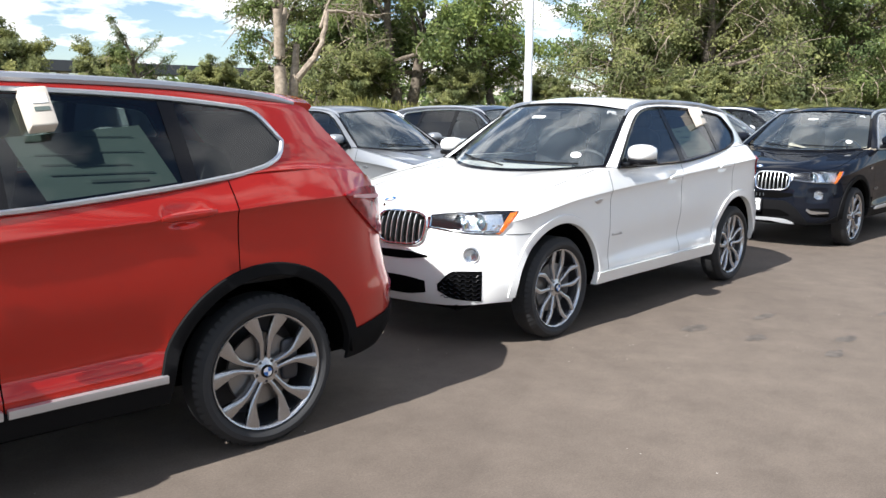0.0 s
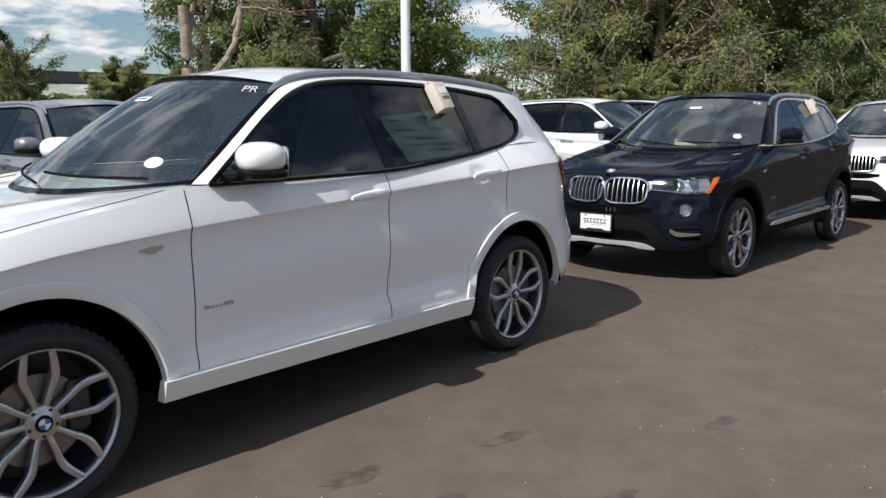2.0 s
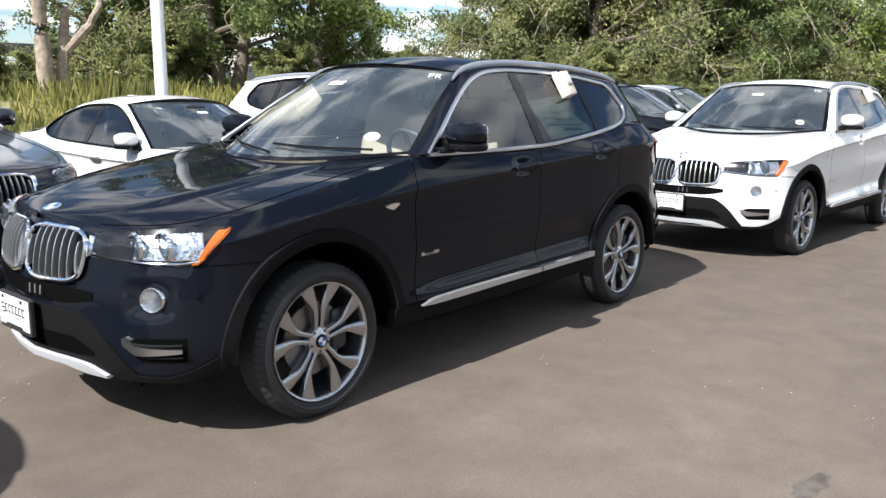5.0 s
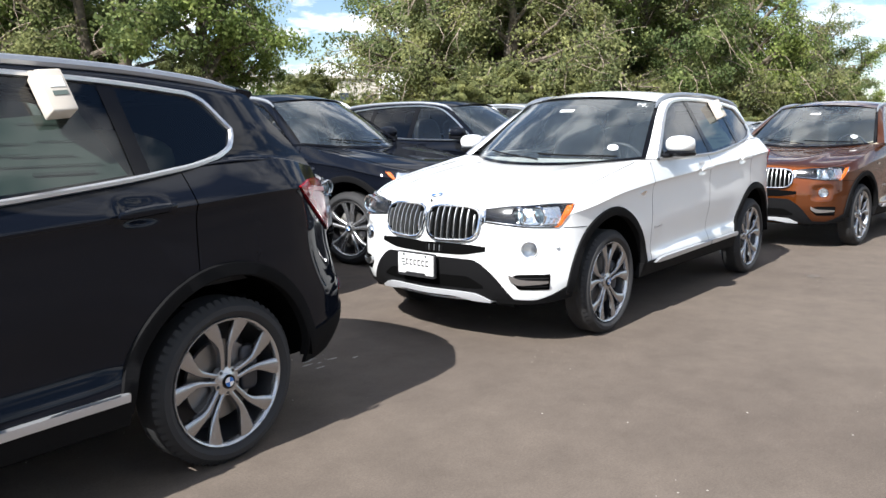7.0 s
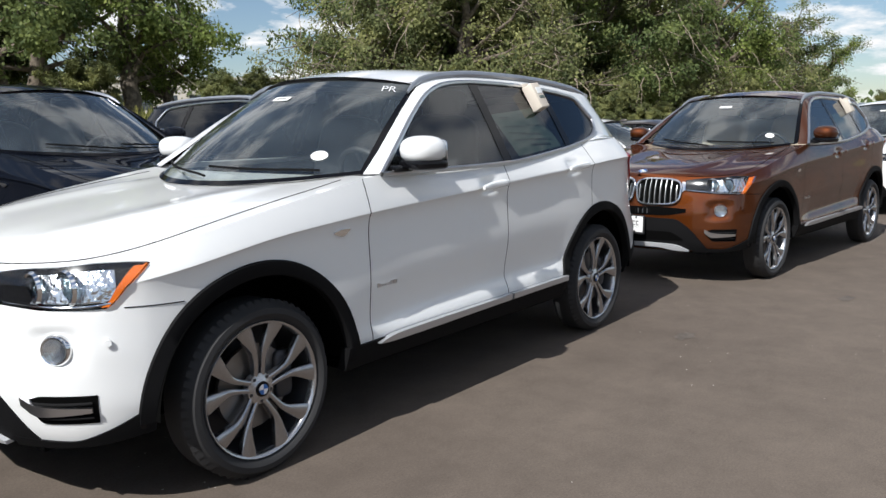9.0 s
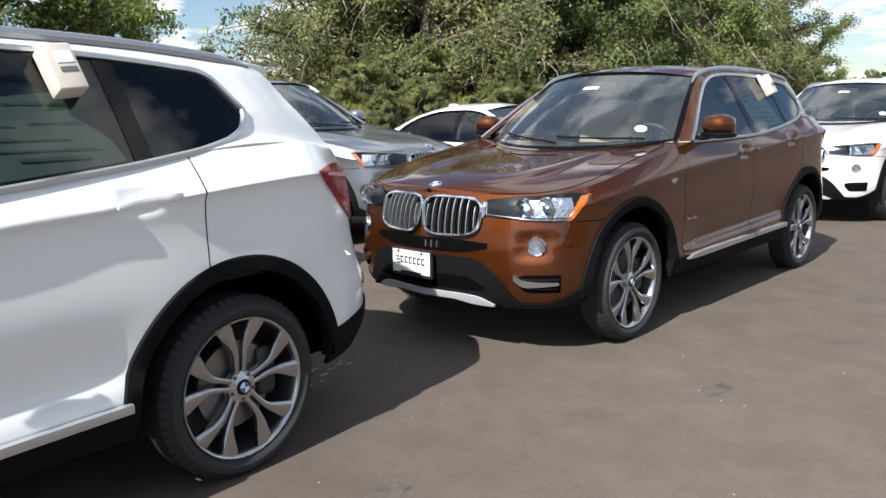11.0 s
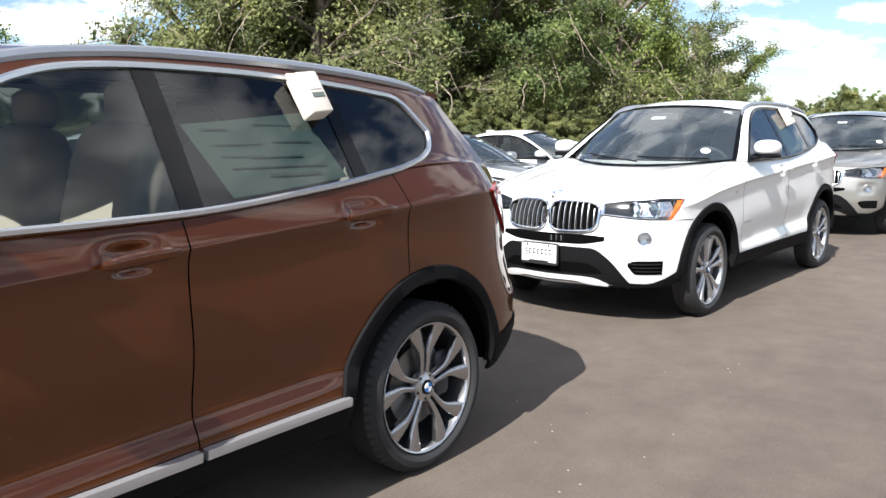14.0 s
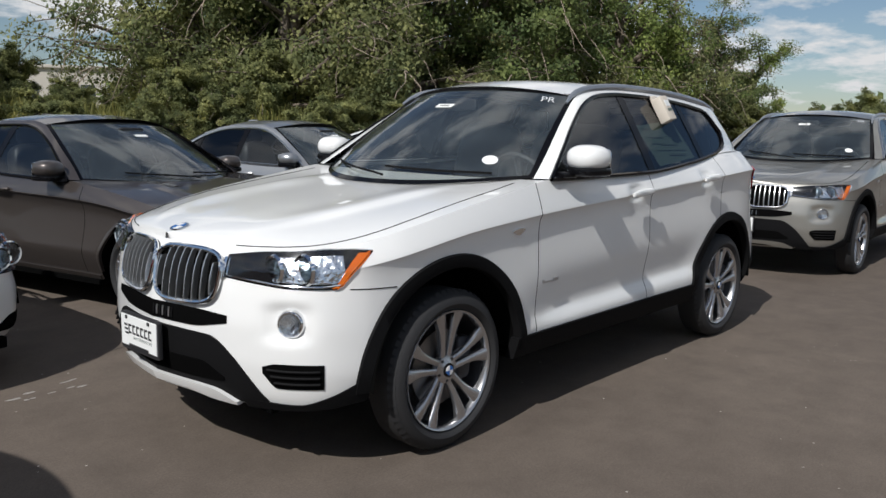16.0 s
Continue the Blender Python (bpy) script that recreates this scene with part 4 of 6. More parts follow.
def add_seats(car, sh, mat):
    dz = 0.0 if sh is SUV else -0.24
    for y in (-0.38, 0.38):
        s = part("front_seat", lambda y=y: Geo().rbox((1.50, y, 0.86 + dz), (0.55, 0.50, 0.2), 0.5).rbox((1.78, y, 1.13 + dz), (0.20, 0.48, 0.62), 0.45, (0, 14, 0)), mat, car, key=("seat", dz, y))
        part("headrest", lambda y=y: Geo().rbox((1.87, y, 1.50 + dz), (0.11, 0.26, 0.16), 0.55), mat, s, key=("rest", dz, y))
    part("rear_bench", lambda: Geo().rbox((2.40, 0, 0.86 + dz), (0.5, 1.3, 0.22), 0.4).rbox((2.68, 0, 1.10 + dz), (0.2, 1.3, 0.6), 0.35, (0, 16, 0)), mat, car, key=("bench", dz))
    part("dashboard", lambda: Geo().rbox((0.78, 0, 1.02 + dz * 0.9), (0.62, 1.40, 0.20), 0.35), M["dash"], car, "black dashboard", key=("dash", dz))

    def wheel():
        a = np.linspace(0, 2 * np.pi, 29)
        m = np.array(pose(1.18, -0.38, 1.09 + dz * 0.9, 0, 62, 0))
        p = np.stack([0.185 * np.cos(a), 0.185 * np.sin(a), 0 * a, 1 + 0 * a], -1) @ m.T
        g = Geo().tube(p[:, :3], 0.016, 7, caps=False)
        for t in (0, math.pi, 1.5 * math.pi):
            q = np.array([(0, 0, 0, 1), (0.18 * math.cos(t), 0.18 * math.sin(t), 0, 1)]) @ m.T
            g.tube(q[:, :3], 0.014, 6)
        return g
    part("steering_wheel", wheel, M["dash"], car, "black steering wheel", key=("swheel", dz))
    part("inner_mirror", lambda: Geo().rbox((1.08, 0, (1.53 if sh is SUV else 1.31)), (0.035, 0.24, 0.07), 0.4), M["dash"], car, key=("imir", dz))
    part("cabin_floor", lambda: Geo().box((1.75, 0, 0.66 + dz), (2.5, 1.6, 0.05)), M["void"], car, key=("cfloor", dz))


def add_mirror(car, sh, mat, lower):
    x, z, y = (0.925, 1.243, 0.972) if sh is SUV else (0.86, 1.02, 0.915)
    for side in (-1, 1):
        m = part("door_mirror", lambda: Geo().rbox((x, side * y, z + 0.018), (0.20, 0.205, 0.132), 0.8, (0, 0, side * 14)), mat, car, "body-coloured door mirror shell", key=("mirror", sh.nose, side))
        part("mirror_base", lambda: Geo().rbox((x + 0.005, side * y, z - 0.048), (0.19, 0.195, 0.05), 0.5, (0, 0, side * 14)).rbox((x - 0.07, side * (y - 0.11), z - 0.066), (0.12, 0.16, 0.035), 0.5), lower, m, "black lower mirror cover", key=("mirbase", sh.nose, side))
        part("mirror_glass", lambda: Geo().rbox((x + 0.098, side * y, z + 0.008), (0.008, 0.17, 0.115), 0.4, (0, 0, side * 14)), M["chrome"], m, key=("mirglass", sh.nose, side))


def text_part(name, body, size, m, mat, parent, label="", thin=0.0):
    cu = bpy.data.curves.new(name, "FONT")
    cu.body, cu.size, cu.extrude, cu.align_x, cu.align_y = body, size, 0.0006, "CENTER", "CENTER"
    cu.offset = -thin * size
    tmp = bpy.data.objects.new(name, cu)
    scene.collection.objects.link(tmp)
    me = bpy.data.meshes.new_from_object(tmp.evaluated_get(bpy.context.evaluated_depsgraph_get()))
    bpy.data.objects.remove(tmp)
    bpy.data.curves.remove(cu)
    me.materials.clear()
    me.materials.append(mat)
    ob = new(name, me)
    ob.parent, ob.matrix_local = parent, m
    return tagged(ob, label)


def screen_pose(sh, s, t, off):
    """A pose on the windscreen whose x runs to the right as seen from in front and whose z points out."""
    c = Vector(sh.screen_at(s, t, off))
    e = Vector(sh.screen_at(s + 0.02, t, off)) - Vector(sh.screen_at(s - 0.02, t, off))
    f = Vector(sh.screen_at(s, t + 0.02, off)) - Vector(sh.screen_at(s, t - 0.02, off))
    x = -e.normalized()
    n = x.cross(f.normalized()).normalized()
    y = n.cross(x)
    return Matrix(((x.x, y.x, n.x, c.x), (x.y, y.y, n.y, c.y), (x.z, y.z, n.z, c.z), (0, 0, 0, 1)))


def decal(name, sh, s, t, w, h, mat, car, oval=False, label=""):
    m = screen_pose(sh, s, t, 0.004)
    g = Geo()
    if oval:
        a = np.linspace(0, 2 * np.pi, 26, endpoint=False)
        poly = [(w / 2 * math.cos(k), h / 2 * math.sin(k)) for k in a]
    else:
        poly = [(-w / 2, -h / 2), (w / 2, -h / 2), (w / 2, h / 2), (-w / 2, h / 2)]
    g.prism(poly, lambda p, b: (p[0], p[1], -0.001 * b))
    ob = part(name, g, mat, car, label)
    ob.matrix_local = m
    return ob


def body_shell(car, sh, mat, chrome, group_key):
    """Everything common to all cars: skin, lids, pillars, glass, cabin."""
    a, b, c = sh.seams
    k = group_key
    gap = 0.0028
    both = lambda p: Geo().grid(p).plus(Geo().grid(p).mirrored())
    part("front_body", lambda: both(sh.flank(None, a - gap)), mat, car, key=(k, "front"), sharp=180)
    for side in (-1, 1):
        flip = (lambda g: g) if side < 0 else (lambda g: g.mirrored())
        part("front_door", lambda: flip(Geo().grid(sh.flank(a + gap, b - gap))), mat, car, key=(k, "fdoor", side), sharp=180)
        part("rear_door", lambda: flip(Geo().grid(sh.flank(b + gap, c - gap))), mat, car, key=(k, "rdoor", side), sharp=180)
        part("window_frame", lambda: flip(side_frame(sh)), mat, car, key=(k, "frame", side), sharp=60)
    part("rear_body", lambda: both(sh.flank(c + gap, None)), mat, car, key=(k, "rear"), sharp=180)
    part("bonnet", lambda: hood_panel(sh), mat, car, key=(k, "hood"), sharp=60)
    part("roof", lambda: roof_panel(sh), mat, car, key=(k, "roof"), sharp=60)
    if sh is SUV:
        # two plates added inside so that no sun leaks through the tail
        part("cargo_sun_block", lambda: Geo().box((2.98, 0, 0.76), (0.86, 1.48, 0.04)), M["dash"], car, key=(k, "cargo"))
        part("tailgate_sun_block", lambda: Geo().box((3.25, 0, 1.33), (0.03, 1.12, 0.50), (0, -38, 0)), M["dash"], car, key=(k, "lining"))
        part("rear_spoiler", lambda: spoiler(sh), mat, car, key=(k, "spoiler"), sharp=40)
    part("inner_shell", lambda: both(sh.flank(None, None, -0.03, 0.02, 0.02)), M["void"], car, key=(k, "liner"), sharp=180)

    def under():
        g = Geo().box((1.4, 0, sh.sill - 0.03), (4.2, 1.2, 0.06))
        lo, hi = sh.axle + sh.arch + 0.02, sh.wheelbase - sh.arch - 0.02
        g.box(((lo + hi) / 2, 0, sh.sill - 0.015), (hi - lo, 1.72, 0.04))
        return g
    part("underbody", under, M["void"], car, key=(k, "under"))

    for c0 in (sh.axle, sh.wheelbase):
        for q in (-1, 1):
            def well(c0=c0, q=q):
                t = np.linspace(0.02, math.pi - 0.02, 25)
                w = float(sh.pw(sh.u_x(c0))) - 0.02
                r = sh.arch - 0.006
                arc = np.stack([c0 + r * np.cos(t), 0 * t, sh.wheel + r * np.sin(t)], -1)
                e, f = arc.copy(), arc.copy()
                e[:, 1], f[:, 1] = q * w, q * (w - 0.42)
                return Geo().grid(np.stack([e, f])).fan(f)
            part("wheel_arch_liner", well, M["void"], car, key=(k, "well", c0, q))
    # glazing
    st = 0.10
    b1, b2 = b + 0.005, b + 0.075
    c1 = (2.47, 2.52) if sh is SUV else (2.36, 2.40)
    for side in (-1, 1):
        flip = (lambda g: g) if side < 0 else (lambda g: g.mirrored())
        part("front_side_window", lambda: flip(Geo().grid(sh.pane(sh.dlo[0], b1, 0.0, slant=0.0))), M["glass_side"], car, "clear tinted side glass", key=(k, "fwin", side), sharp=180).visible_shadow = False
        part("rear_side_window", lambda: flip(Geo().grid(sh.pane(b2, c1[0], 0.0))), M["glass_dark"], car, "dark privacy glass", key=(k, "rwin", side), sharp=180).visible_shadow = False
        part("quarter_window", lambda: flip(Geo().grid(sh.pane(c1[1], sh.dlo[1], 0.0))), M["glass_dark"], car, "dark privacy glass", key=(k, "qwin", side), sharp=180)
        part("pillar_cover", lambda: flip(Geo().grid(sh.pane(b1 - 0.004, b2 + 0.004, 0.004, cols=4))), M["gloss_black"], car, "gloss black pillar cover", key=(k, "pil", side))
        part("window_divider", lambda: flip(Geo().grid(sh.pane(c1[0] - 0.01, c1[1] + 0.01, 0.004, cols=4, slant=-0.02))), M["gloss_black"], car, "black window divider", key=(k, "div", side))

        def trim():
            top, low = glazing_outline(sh)
            x = np.linspace(low[-1][0], sh.dlo[0], 30)
            loop = np.r_[top, low, np.stack([x, sh.zb(x)], -1)[1:], top[:1]]
            p = np.stack([loop[:, 0], sh.pane_y(loop[:, 0], loop[:, 1], 0.006), loop[:, 1]], -1)
            return flip(Geo().tube(resample(p, 150), 0.0120, 6, 1.0, up=(0, 1, 0), caps=False))
        part("window_trim", trim, M["satin"] if chrome else M["gloss_black"], car, "bright window surround" if chrome else "black window surround", key=(k, "trim", side))
    s, t = np.linspace(-1, 1, 25)[:, None], np.linspace(0, 1, 11)[None]
    part("windscreen", lambda: Geo().grid(sh.screen_at(s, t)), M["glass"], car, "clear windscreen with sky reflections", key=(k, "screen"), sharp=180).visible_shadow = False

    def frit():
        g = Geo()
        g.grid(sh.screen_at(s, np.array([[-0.02, 0.014]]), 0.003))
        g.grid(sh.screen_at(s, np.array([[0.985, 1.015]]), 0.003))
        for q in (-1, 1):
            g.grid(sh.screen_at(np.array([[q * 0.972], [q * 1.03]]), t, 0.003))
        return g
    part("windscreen_seal", frit, M["gloss_black"], car, key=(k, "frit"))
    for s0, s1, z in ((-0.10, 0.66, 0.05), (-0.80, -0.06, 0.045)):
        ss = np.linspace(s0, s1, 9)
        part("wiper", lambda ss=ss: Geo().tube(sh.screen_at(ss, 0.03 + 0.075 * np.linspace(0, 1, 9) ** 0.7, 0.018), 0.0065, 5), M["plastic"], car, "black wiper blade", key=(k, "wiper", s0))


def sign_plate(car, sh, y=0.04, z=0.505):
    x = sh.nose - 0.032
    p = part("licence_plate", Geo().rbox((x, y, z), (0.02, 0.33, 0.165), 0.12, n=8), M["ink"], car, "white dealer plate in a dark frame")
    face = part("plate_face", Geo().box((x - 0.0105, y, z + 0.004), (0.006, 0.305, 0.135), b=0.002), M["paper"], p, "white dealer plate")
    m = Matrix(((0, 0, -1, x - 0.0140), (-1, 0, 0, y), (0, 1, 0, z), (0, 0, 0, 1)))
    g = Geo()
    for k in range(6):
        yy = y + 0.072 - 0.0345 * k
        g.box((x - 0.0145, yy, z + 0.030), (0.0012, 0.025, 0.009), b=0.0003).box((x - 0.0145, yy, z - 0.002), (0.0012, 0.025, 0.009), b=0.0003)
        g.box((x - 0.0145, yy + 0.0085, z + 0.014), (0.0012, 0.008, 0.024), b=0.0003)
    part("plate_bars", g, M["ink"], p, "row of bold black marks")["kind"] = "stuff"
    text_part("plate_small_lettering", "A U T O M O T I V E", 0.018, m @ Matrix.Translation((0.035, -0.022, 0)), M["grey_ink"], p, "small grey lettering AUTOMOTIVE")
    g = Geo()
    for k in range(3):
        g.box((x - 0.0145, y + 0.105 - 0.004 * (k - 1), z + 0.028 - 0.018 * k), (0.0012, 0.03, 0.009), b=0.0004)
    part("plate_symbol", g, M["ink"], p, "dark striped symbol")
    for yy in (-0.09, 0.10):
        part("plate_screw", Geo().rbox((x - 0.016, y + yy, z + 0.062), (0.006, 0.016, 0.016), 0.5, n=6), M["ink"], p)
    part("plate_strap", Geo().box((x - 0.0145, y, z - 0.058), (0.0012, 0.17, 0.014), b=0.0004), M["ink"], p)


def lamp_set(car, sh, key, zz):
    """Headlamps: dark housing, two projectors, bright outer bowl, amber corner and a clear cover."""
    z0, z1, zc, zt = zz
    ua, ub, uc, ud = float(sh.u_y(sh.lamp_in)), float(sh.u_y(sh.lamp_mid)), float(sh.u_x(sh.lamp_side)), float(sh.u_x(sh.lamp_tip))
    low = [(ua, z0), ((ua + ub) / 2, z0 - 0.012), (ub, z0 - 0.022), (uc, z0 - 0.022), ((uc + ud) / 2, (z0 + zt) / 2 - 0.01), (ud, zt - 0.004)]
    high = [(ua, z1), ((ua + ub) / 2, (z1 + zc) / 2 + 0.004), (ub, zc - 0.004), (uc, zc + 0.006), ((uc + ud) / 2, zt + 0.004), (ud, zt)]
    lo, hi = spline(low), spline(high)
    for side in (-1, 1):
        flip = (lambda g: g) if side < 0 else (lambda g: g.mirrored())
        h = part("headlamp", lambda: flip(sh.patch(low, high, 0.004, 0.02, 30, 7)), M["lamp_dark"], car, "slim headlamp with clear cover", key=(key, "lamp", side))
        um, un = ua + 0.52 * (uc - ua), uc + 0.12 * (ud - uc)
        cut = lambda a, b, e, f, n=9: ([(q, float(lo(q)) + e) for q in np.linspace(a, b, n)], [(q, float(hi(q)) - f) for q in np.linspace(a, b, n)])
        part("lamp_bowl", lambda: flip(sh.patch(*cut(um - 0.12 * (un - um), un + 0.02, 0.018, 0.024), 0.007, 0.01, 18, 5)), M["lamp_chrome"], h, "bright chrome reflector", key=(key, "bowl", side))
        part("amber_reflector", lambda: flip(sh.patch([(q, float(lo(q)) + 0.003) for q in np.linspace(uc - 0.012, ud - 0.004, 11)], [(q, max(float(lo(q)) + 0.004, min(float(hi(q)) - 0.012, float(lo(q)) + 0.036 * min(1, (q - uc + 0.012) / 0.05)))) for q in np.linspace(uc - 0.012, ud - 0.004, 11)], 0.012, 0.01, 22, 5)), M["amber"], h, "amber corner reflector", key=(key, "amber", side))
        for i, f in enumerate((0.47, 0.74)):
            u = ua + f * (uc - ua)
            z = (float(lo(u)) + float(hi(u))) / 2
            c = sh.at(u, z, 0.012)
            r = 0.35 * (float(hi(u)) - float(lo(u)))
            part("projector_ring", lambda c=c, r=r: flip(Geo().revolve([(r, 0.0), (r * 1.02, -0.010), (r * 1.18, -0.012), (r * 1.3, 0.0)], c, "x", 22)), M["chrome"], h, key=(key, "ringp", i, side))
            part("projector_lens", lambda c=c, r=r: flip(Geo().revolve([(0.001, -0.012), (r * 0.5, -0.0095), (r * 0.85, -0.004), (r, 0.002)], c, "x", 20)), M["glass_side"], h, key=(key, "lensp", i, side))
        part("lamp_strip", lambda: flip(Geo().tube(sh.line([(q, float(lo(q)) + 0.008) for q in np.linspace(ua + 0.01, un, 7)], 0.012), 0.004, 6)), M["chrome"], h, key=(key, "strip", side))
        part("lamp_cover", lambda: flip(sh.patch(low, high, 0.026, 0.022, 30, 7)), M["lens"], h, "clear polycarbonate cover", key=(key, "cover", side)).visible_shadow = False


SUV.lamp_in, SUV.lamp_mid, SUV.lamp_side, SUV.lamp_tip = 0.425, 0.71, -0.56, -0.415
SALOON.lamp_in, SALOON.lamp_mid, SALOON.lamp_side, SALOON.lamp_tip = 0.36, 0.66, -0.40, -0.24


def suv(m, label, paint_mat, rim="y", trim="xline", chrome=True, seats="seat_dark", plate=True, slat="slat", extras=True, group="parked cars in the front row", box_x=2.31, pr=True):
    """A compact SUV. trim: xline (black cladding, bright sill strip), base (black cladding), sport (painted cladding, large intakes), plain (second row)."""
    sh = SUV
    car = thing("car", m, label, "car", group)
    body_shell(car, sh, paint_mat, chrome, "suv%d" % chrome)
    add_seats(car, sh, M[seats])
    add_mirror(car, sh, paint_mat, M["gloss_black"])
    for x in (sh.axle, sh.wheelbase):
        add_wheel(car, x, sh, rim)
    U, X = lambda y: float(sh.u_y(y)), lambda x: float(sh.u_x(x))
    clad = paint_mat if trim == "sport" else M["plastic"]
    mid = 0.012
    # wheel-arch cladding, sill and lower lips
    for side in (-1, 1):
        flip = (lambda g: g) if side < 0 else (lambda g: g.mirrored())
        for c0 in (sh.axle, sh.wheelbase):
            def lip(c0=c0):
                t = np.linspace(0.01, math.pi - 0.01, 44)
                rows = []
                for r, off in ((0.455, -0.03), (0.455, 0.012), (0.461, 0.016), (0.510, 0.013), (0.515, 0.002)):
                    x, z = c0 - r * np.cos(t), sh.wheel + r * np.sin(t)
                    rows.append(sh.at(sh.u_x(x), z, off))
                return flip(Geo().grid(np.stack(rows)))
            part("wheel_arch_trim", lip, clad, car, "painted wheel arch lip" if trim == "sport" else "black plastic wheel arch cladding", key=("lip", c0, side))
        lowz = 0.42 if trim != "sport" else 0.405
        part("sill", lambda: flip(sh.patch([(X(0.463), 0.315), (X(2.346), 0.315)], [(X(0.463), lowz), (X(2.346), lowz + 0.012)], 0.014 if trim != "sport" else 0.032, 0.05, 30, 5)), clad, car, key=("sill", lowz, side))
        if trim == "xline":
            lo_strip = spline([(X(0.645), 0.4045), (X(0.76), 0.398), (X(1.5), 0.409), (X(2.325), 0.422)])
            hi_strip = spline([(X(0.645), 0.4085), (X(0.76), 0.431), (X(1.5), 0.442), (X(2.325), 0.453)])
            for i, (xa, xb) in enumerate(((0.645, 1.712), (1.730, 2.325))):
                uu = np.linspace(X(xa), X(xb), 12)
                part("sill_strip", lambda uu=uu: flip(sh.patch(list(zip(uu, lo_strip(uu))), list(zip(uu, hi_strip(uu))), 0.034, 0.03, 30, 4)), M["strip"], car, "bright aluminium sill strip", key=("strip", i, side))
        # rear lower cladding and tail lamp
        if trim != "sport":
            part("rear_lower_trim", lambda: flip(sh.patch([(X(3.270), 0.318), (X(3.5), 0.318), (X(3.72), 0.33), (sh.length, 0.34)], [(X(3.270), 0.465), (X(3.5), 0.50), (X(3.72), 0.53), (sh.length, 0.54)], 0.010, 0.02, 24, 5)), M["plastic"], car, key=("rlow", side))
            part("front_lower_trim", lambda: flip(sh.patch([(U(0.50), 0.282), (U(0.72), 0.292), (X(-0.60), 0.30), (X(-0.43), 0.325)], [(U(0.50), 0.325), (U(0.72), 0.318), (X(-0.60), 0.345), (X(-0.43), 0.43)], 0.010, 0.02, 24, 5)), M["plastic"], car, key=("flow", side))
        t = part("tail_lamp", lambda: flip(sh.patch([(X(3.245), 1.143), (X(3.39), 1.035), (X(3.54), 0.938), (X(3.66), 0.895), (X(3.715), 0.90)], [(X(3.245), 1.150), (X(3.39), 1.168), (X(3.55), 1.165), (X(3.66), 1.15), (X(3.715), 1.14)], 0.012, 0.02, 20, 6)), M["tail"], car, "red tail lamp", key=("tail", side))
        part("lamp_band", lambda: flip(sh.patch([(X(3.31), 1.128), (X(3.45), 1.112), (X(3.7), 1.09)], [(X(3.31), 1.139), (X(3.45), 1.130), (X(3.7), 1.108)], 0.0165, 0.008, 14, 3)), M["tail_clear"], t, key=("tailband", side))
        if trim == "xline":
            for ux, uz in ((X(-0.56), 0.665), (X(-0.475), 0.352)):
                part("parking_sensor", lambda ux=ux, uz=uz: flip(sh.patch([(ux - 0.011, uz - 0.006), (ux, uz - 0.012), (ux + 0.011, uz - 0.006)], [(ux - 0.011, uz + 0.006), (ux, uz + 0.012), (ux + 0.011, uz + 0.006)], 0.013, 0.012, 8, 4)), paint_mat if uz > 0.5 else M["gloss_black"], car, key=("sensor", uz, side))
        part("exhaust_tip", lambda: flip(Geo().revolve([(0.034, 3.48), (0.034, 3.712), (0.029, 3.715), (0.029, 3.58), (0.0, 3.58)], (0, -0.56, 0.315), "x", 20)), M["chrome"], car, "round chrome exhaust tip", key=("exhaust", side))
        part("rear_reflector", lambda: flip(sh.patch([(X(3.60), 0.600), (X(3.70), 0.604)], [(X(3.60), 0.612), (X(3.70), 0.640)], 0.006, 0.01, 8, 3)), M["tail"], car, "red bumper reflector", key=("rreflector", side))
        for x, z in HANDLES:
            def handle(x=x, z=z):
                s = np.linspace(0, 1, 9)
                p = sh.at(sh.u_x(x - 0.115 + 0.23 * s), z - 0.008 + 0.018 * s, 0.030 + 0.016 * np.sin(np.pi * s) ** 0.5)
                return flip(Geo().tube(p, 0.016 * (0.55 + 0.45 * np.sin(np.pi * s) ** 0.4), 8, 1.25, up=(0, 0, 1)))
            part("door_handle", handle, paint_mat, car, key=("handle", x, side))
        part("roof_rail", lambda: flip(Geo().tube(resample([(1.22, -0.633, 1.540), (1.29, -0.618, 1.584), (1.42, -0.606, 1.619), (1.62, -0.602, 1.643), (1.9, -0.60, 1.655), (2.4, -0.595, 1.648), (2.8, -0.59, 1.624), (3.05, -0.587, 1.596), (3.16, -0.586, 1.576)], 30), np.interp(np.linspace(0, 1, 30), [0, 0.08, 0.92, 1], [0.007, 0.018, 0.018, 0.007]), 8, 1.15)), M["rail"], car, "grey metal roof rail", key=("rail", side))
        part("fender_badge", lambda: flip(sh.patch([(X(0.405), 0.927), (X(0.46), 0.912), (X(0.50), 0.935)], [(X(0.405), 0.933), (X(0.46), 0.943), (X(0.50), 0.941)], 0.009, 0.012, 10, 3)), M["chrome"] if trim != "sport" else M["satin"], car, "small bright side badge", key=("fbadge", side))

        def lettering():
            g = Geo()
            for k, (w, h) in enumerate(((0.018, 0.018), (0.012, 0.010), (0.010, 0.010), (0.008, 0.010), (0.012, 0.010), (0.014, 0.018), (0.014, 0.018), (0.005, 0.016))):
                x = 0.665 + 0.019 * k
                g.plus(sh.patch([(X(x), 0.655), (X(x + w), 0.655)], [(X(x), 0.655 + h), (X(x + w), 0.655 + h)], 0.005, 0.006, 3, 2))
            return flip(g)
        part("door_badge", lettering, M["satin"], car, "small bright badge lettering", key=("dbadge", side))["kind"] = "stuff"
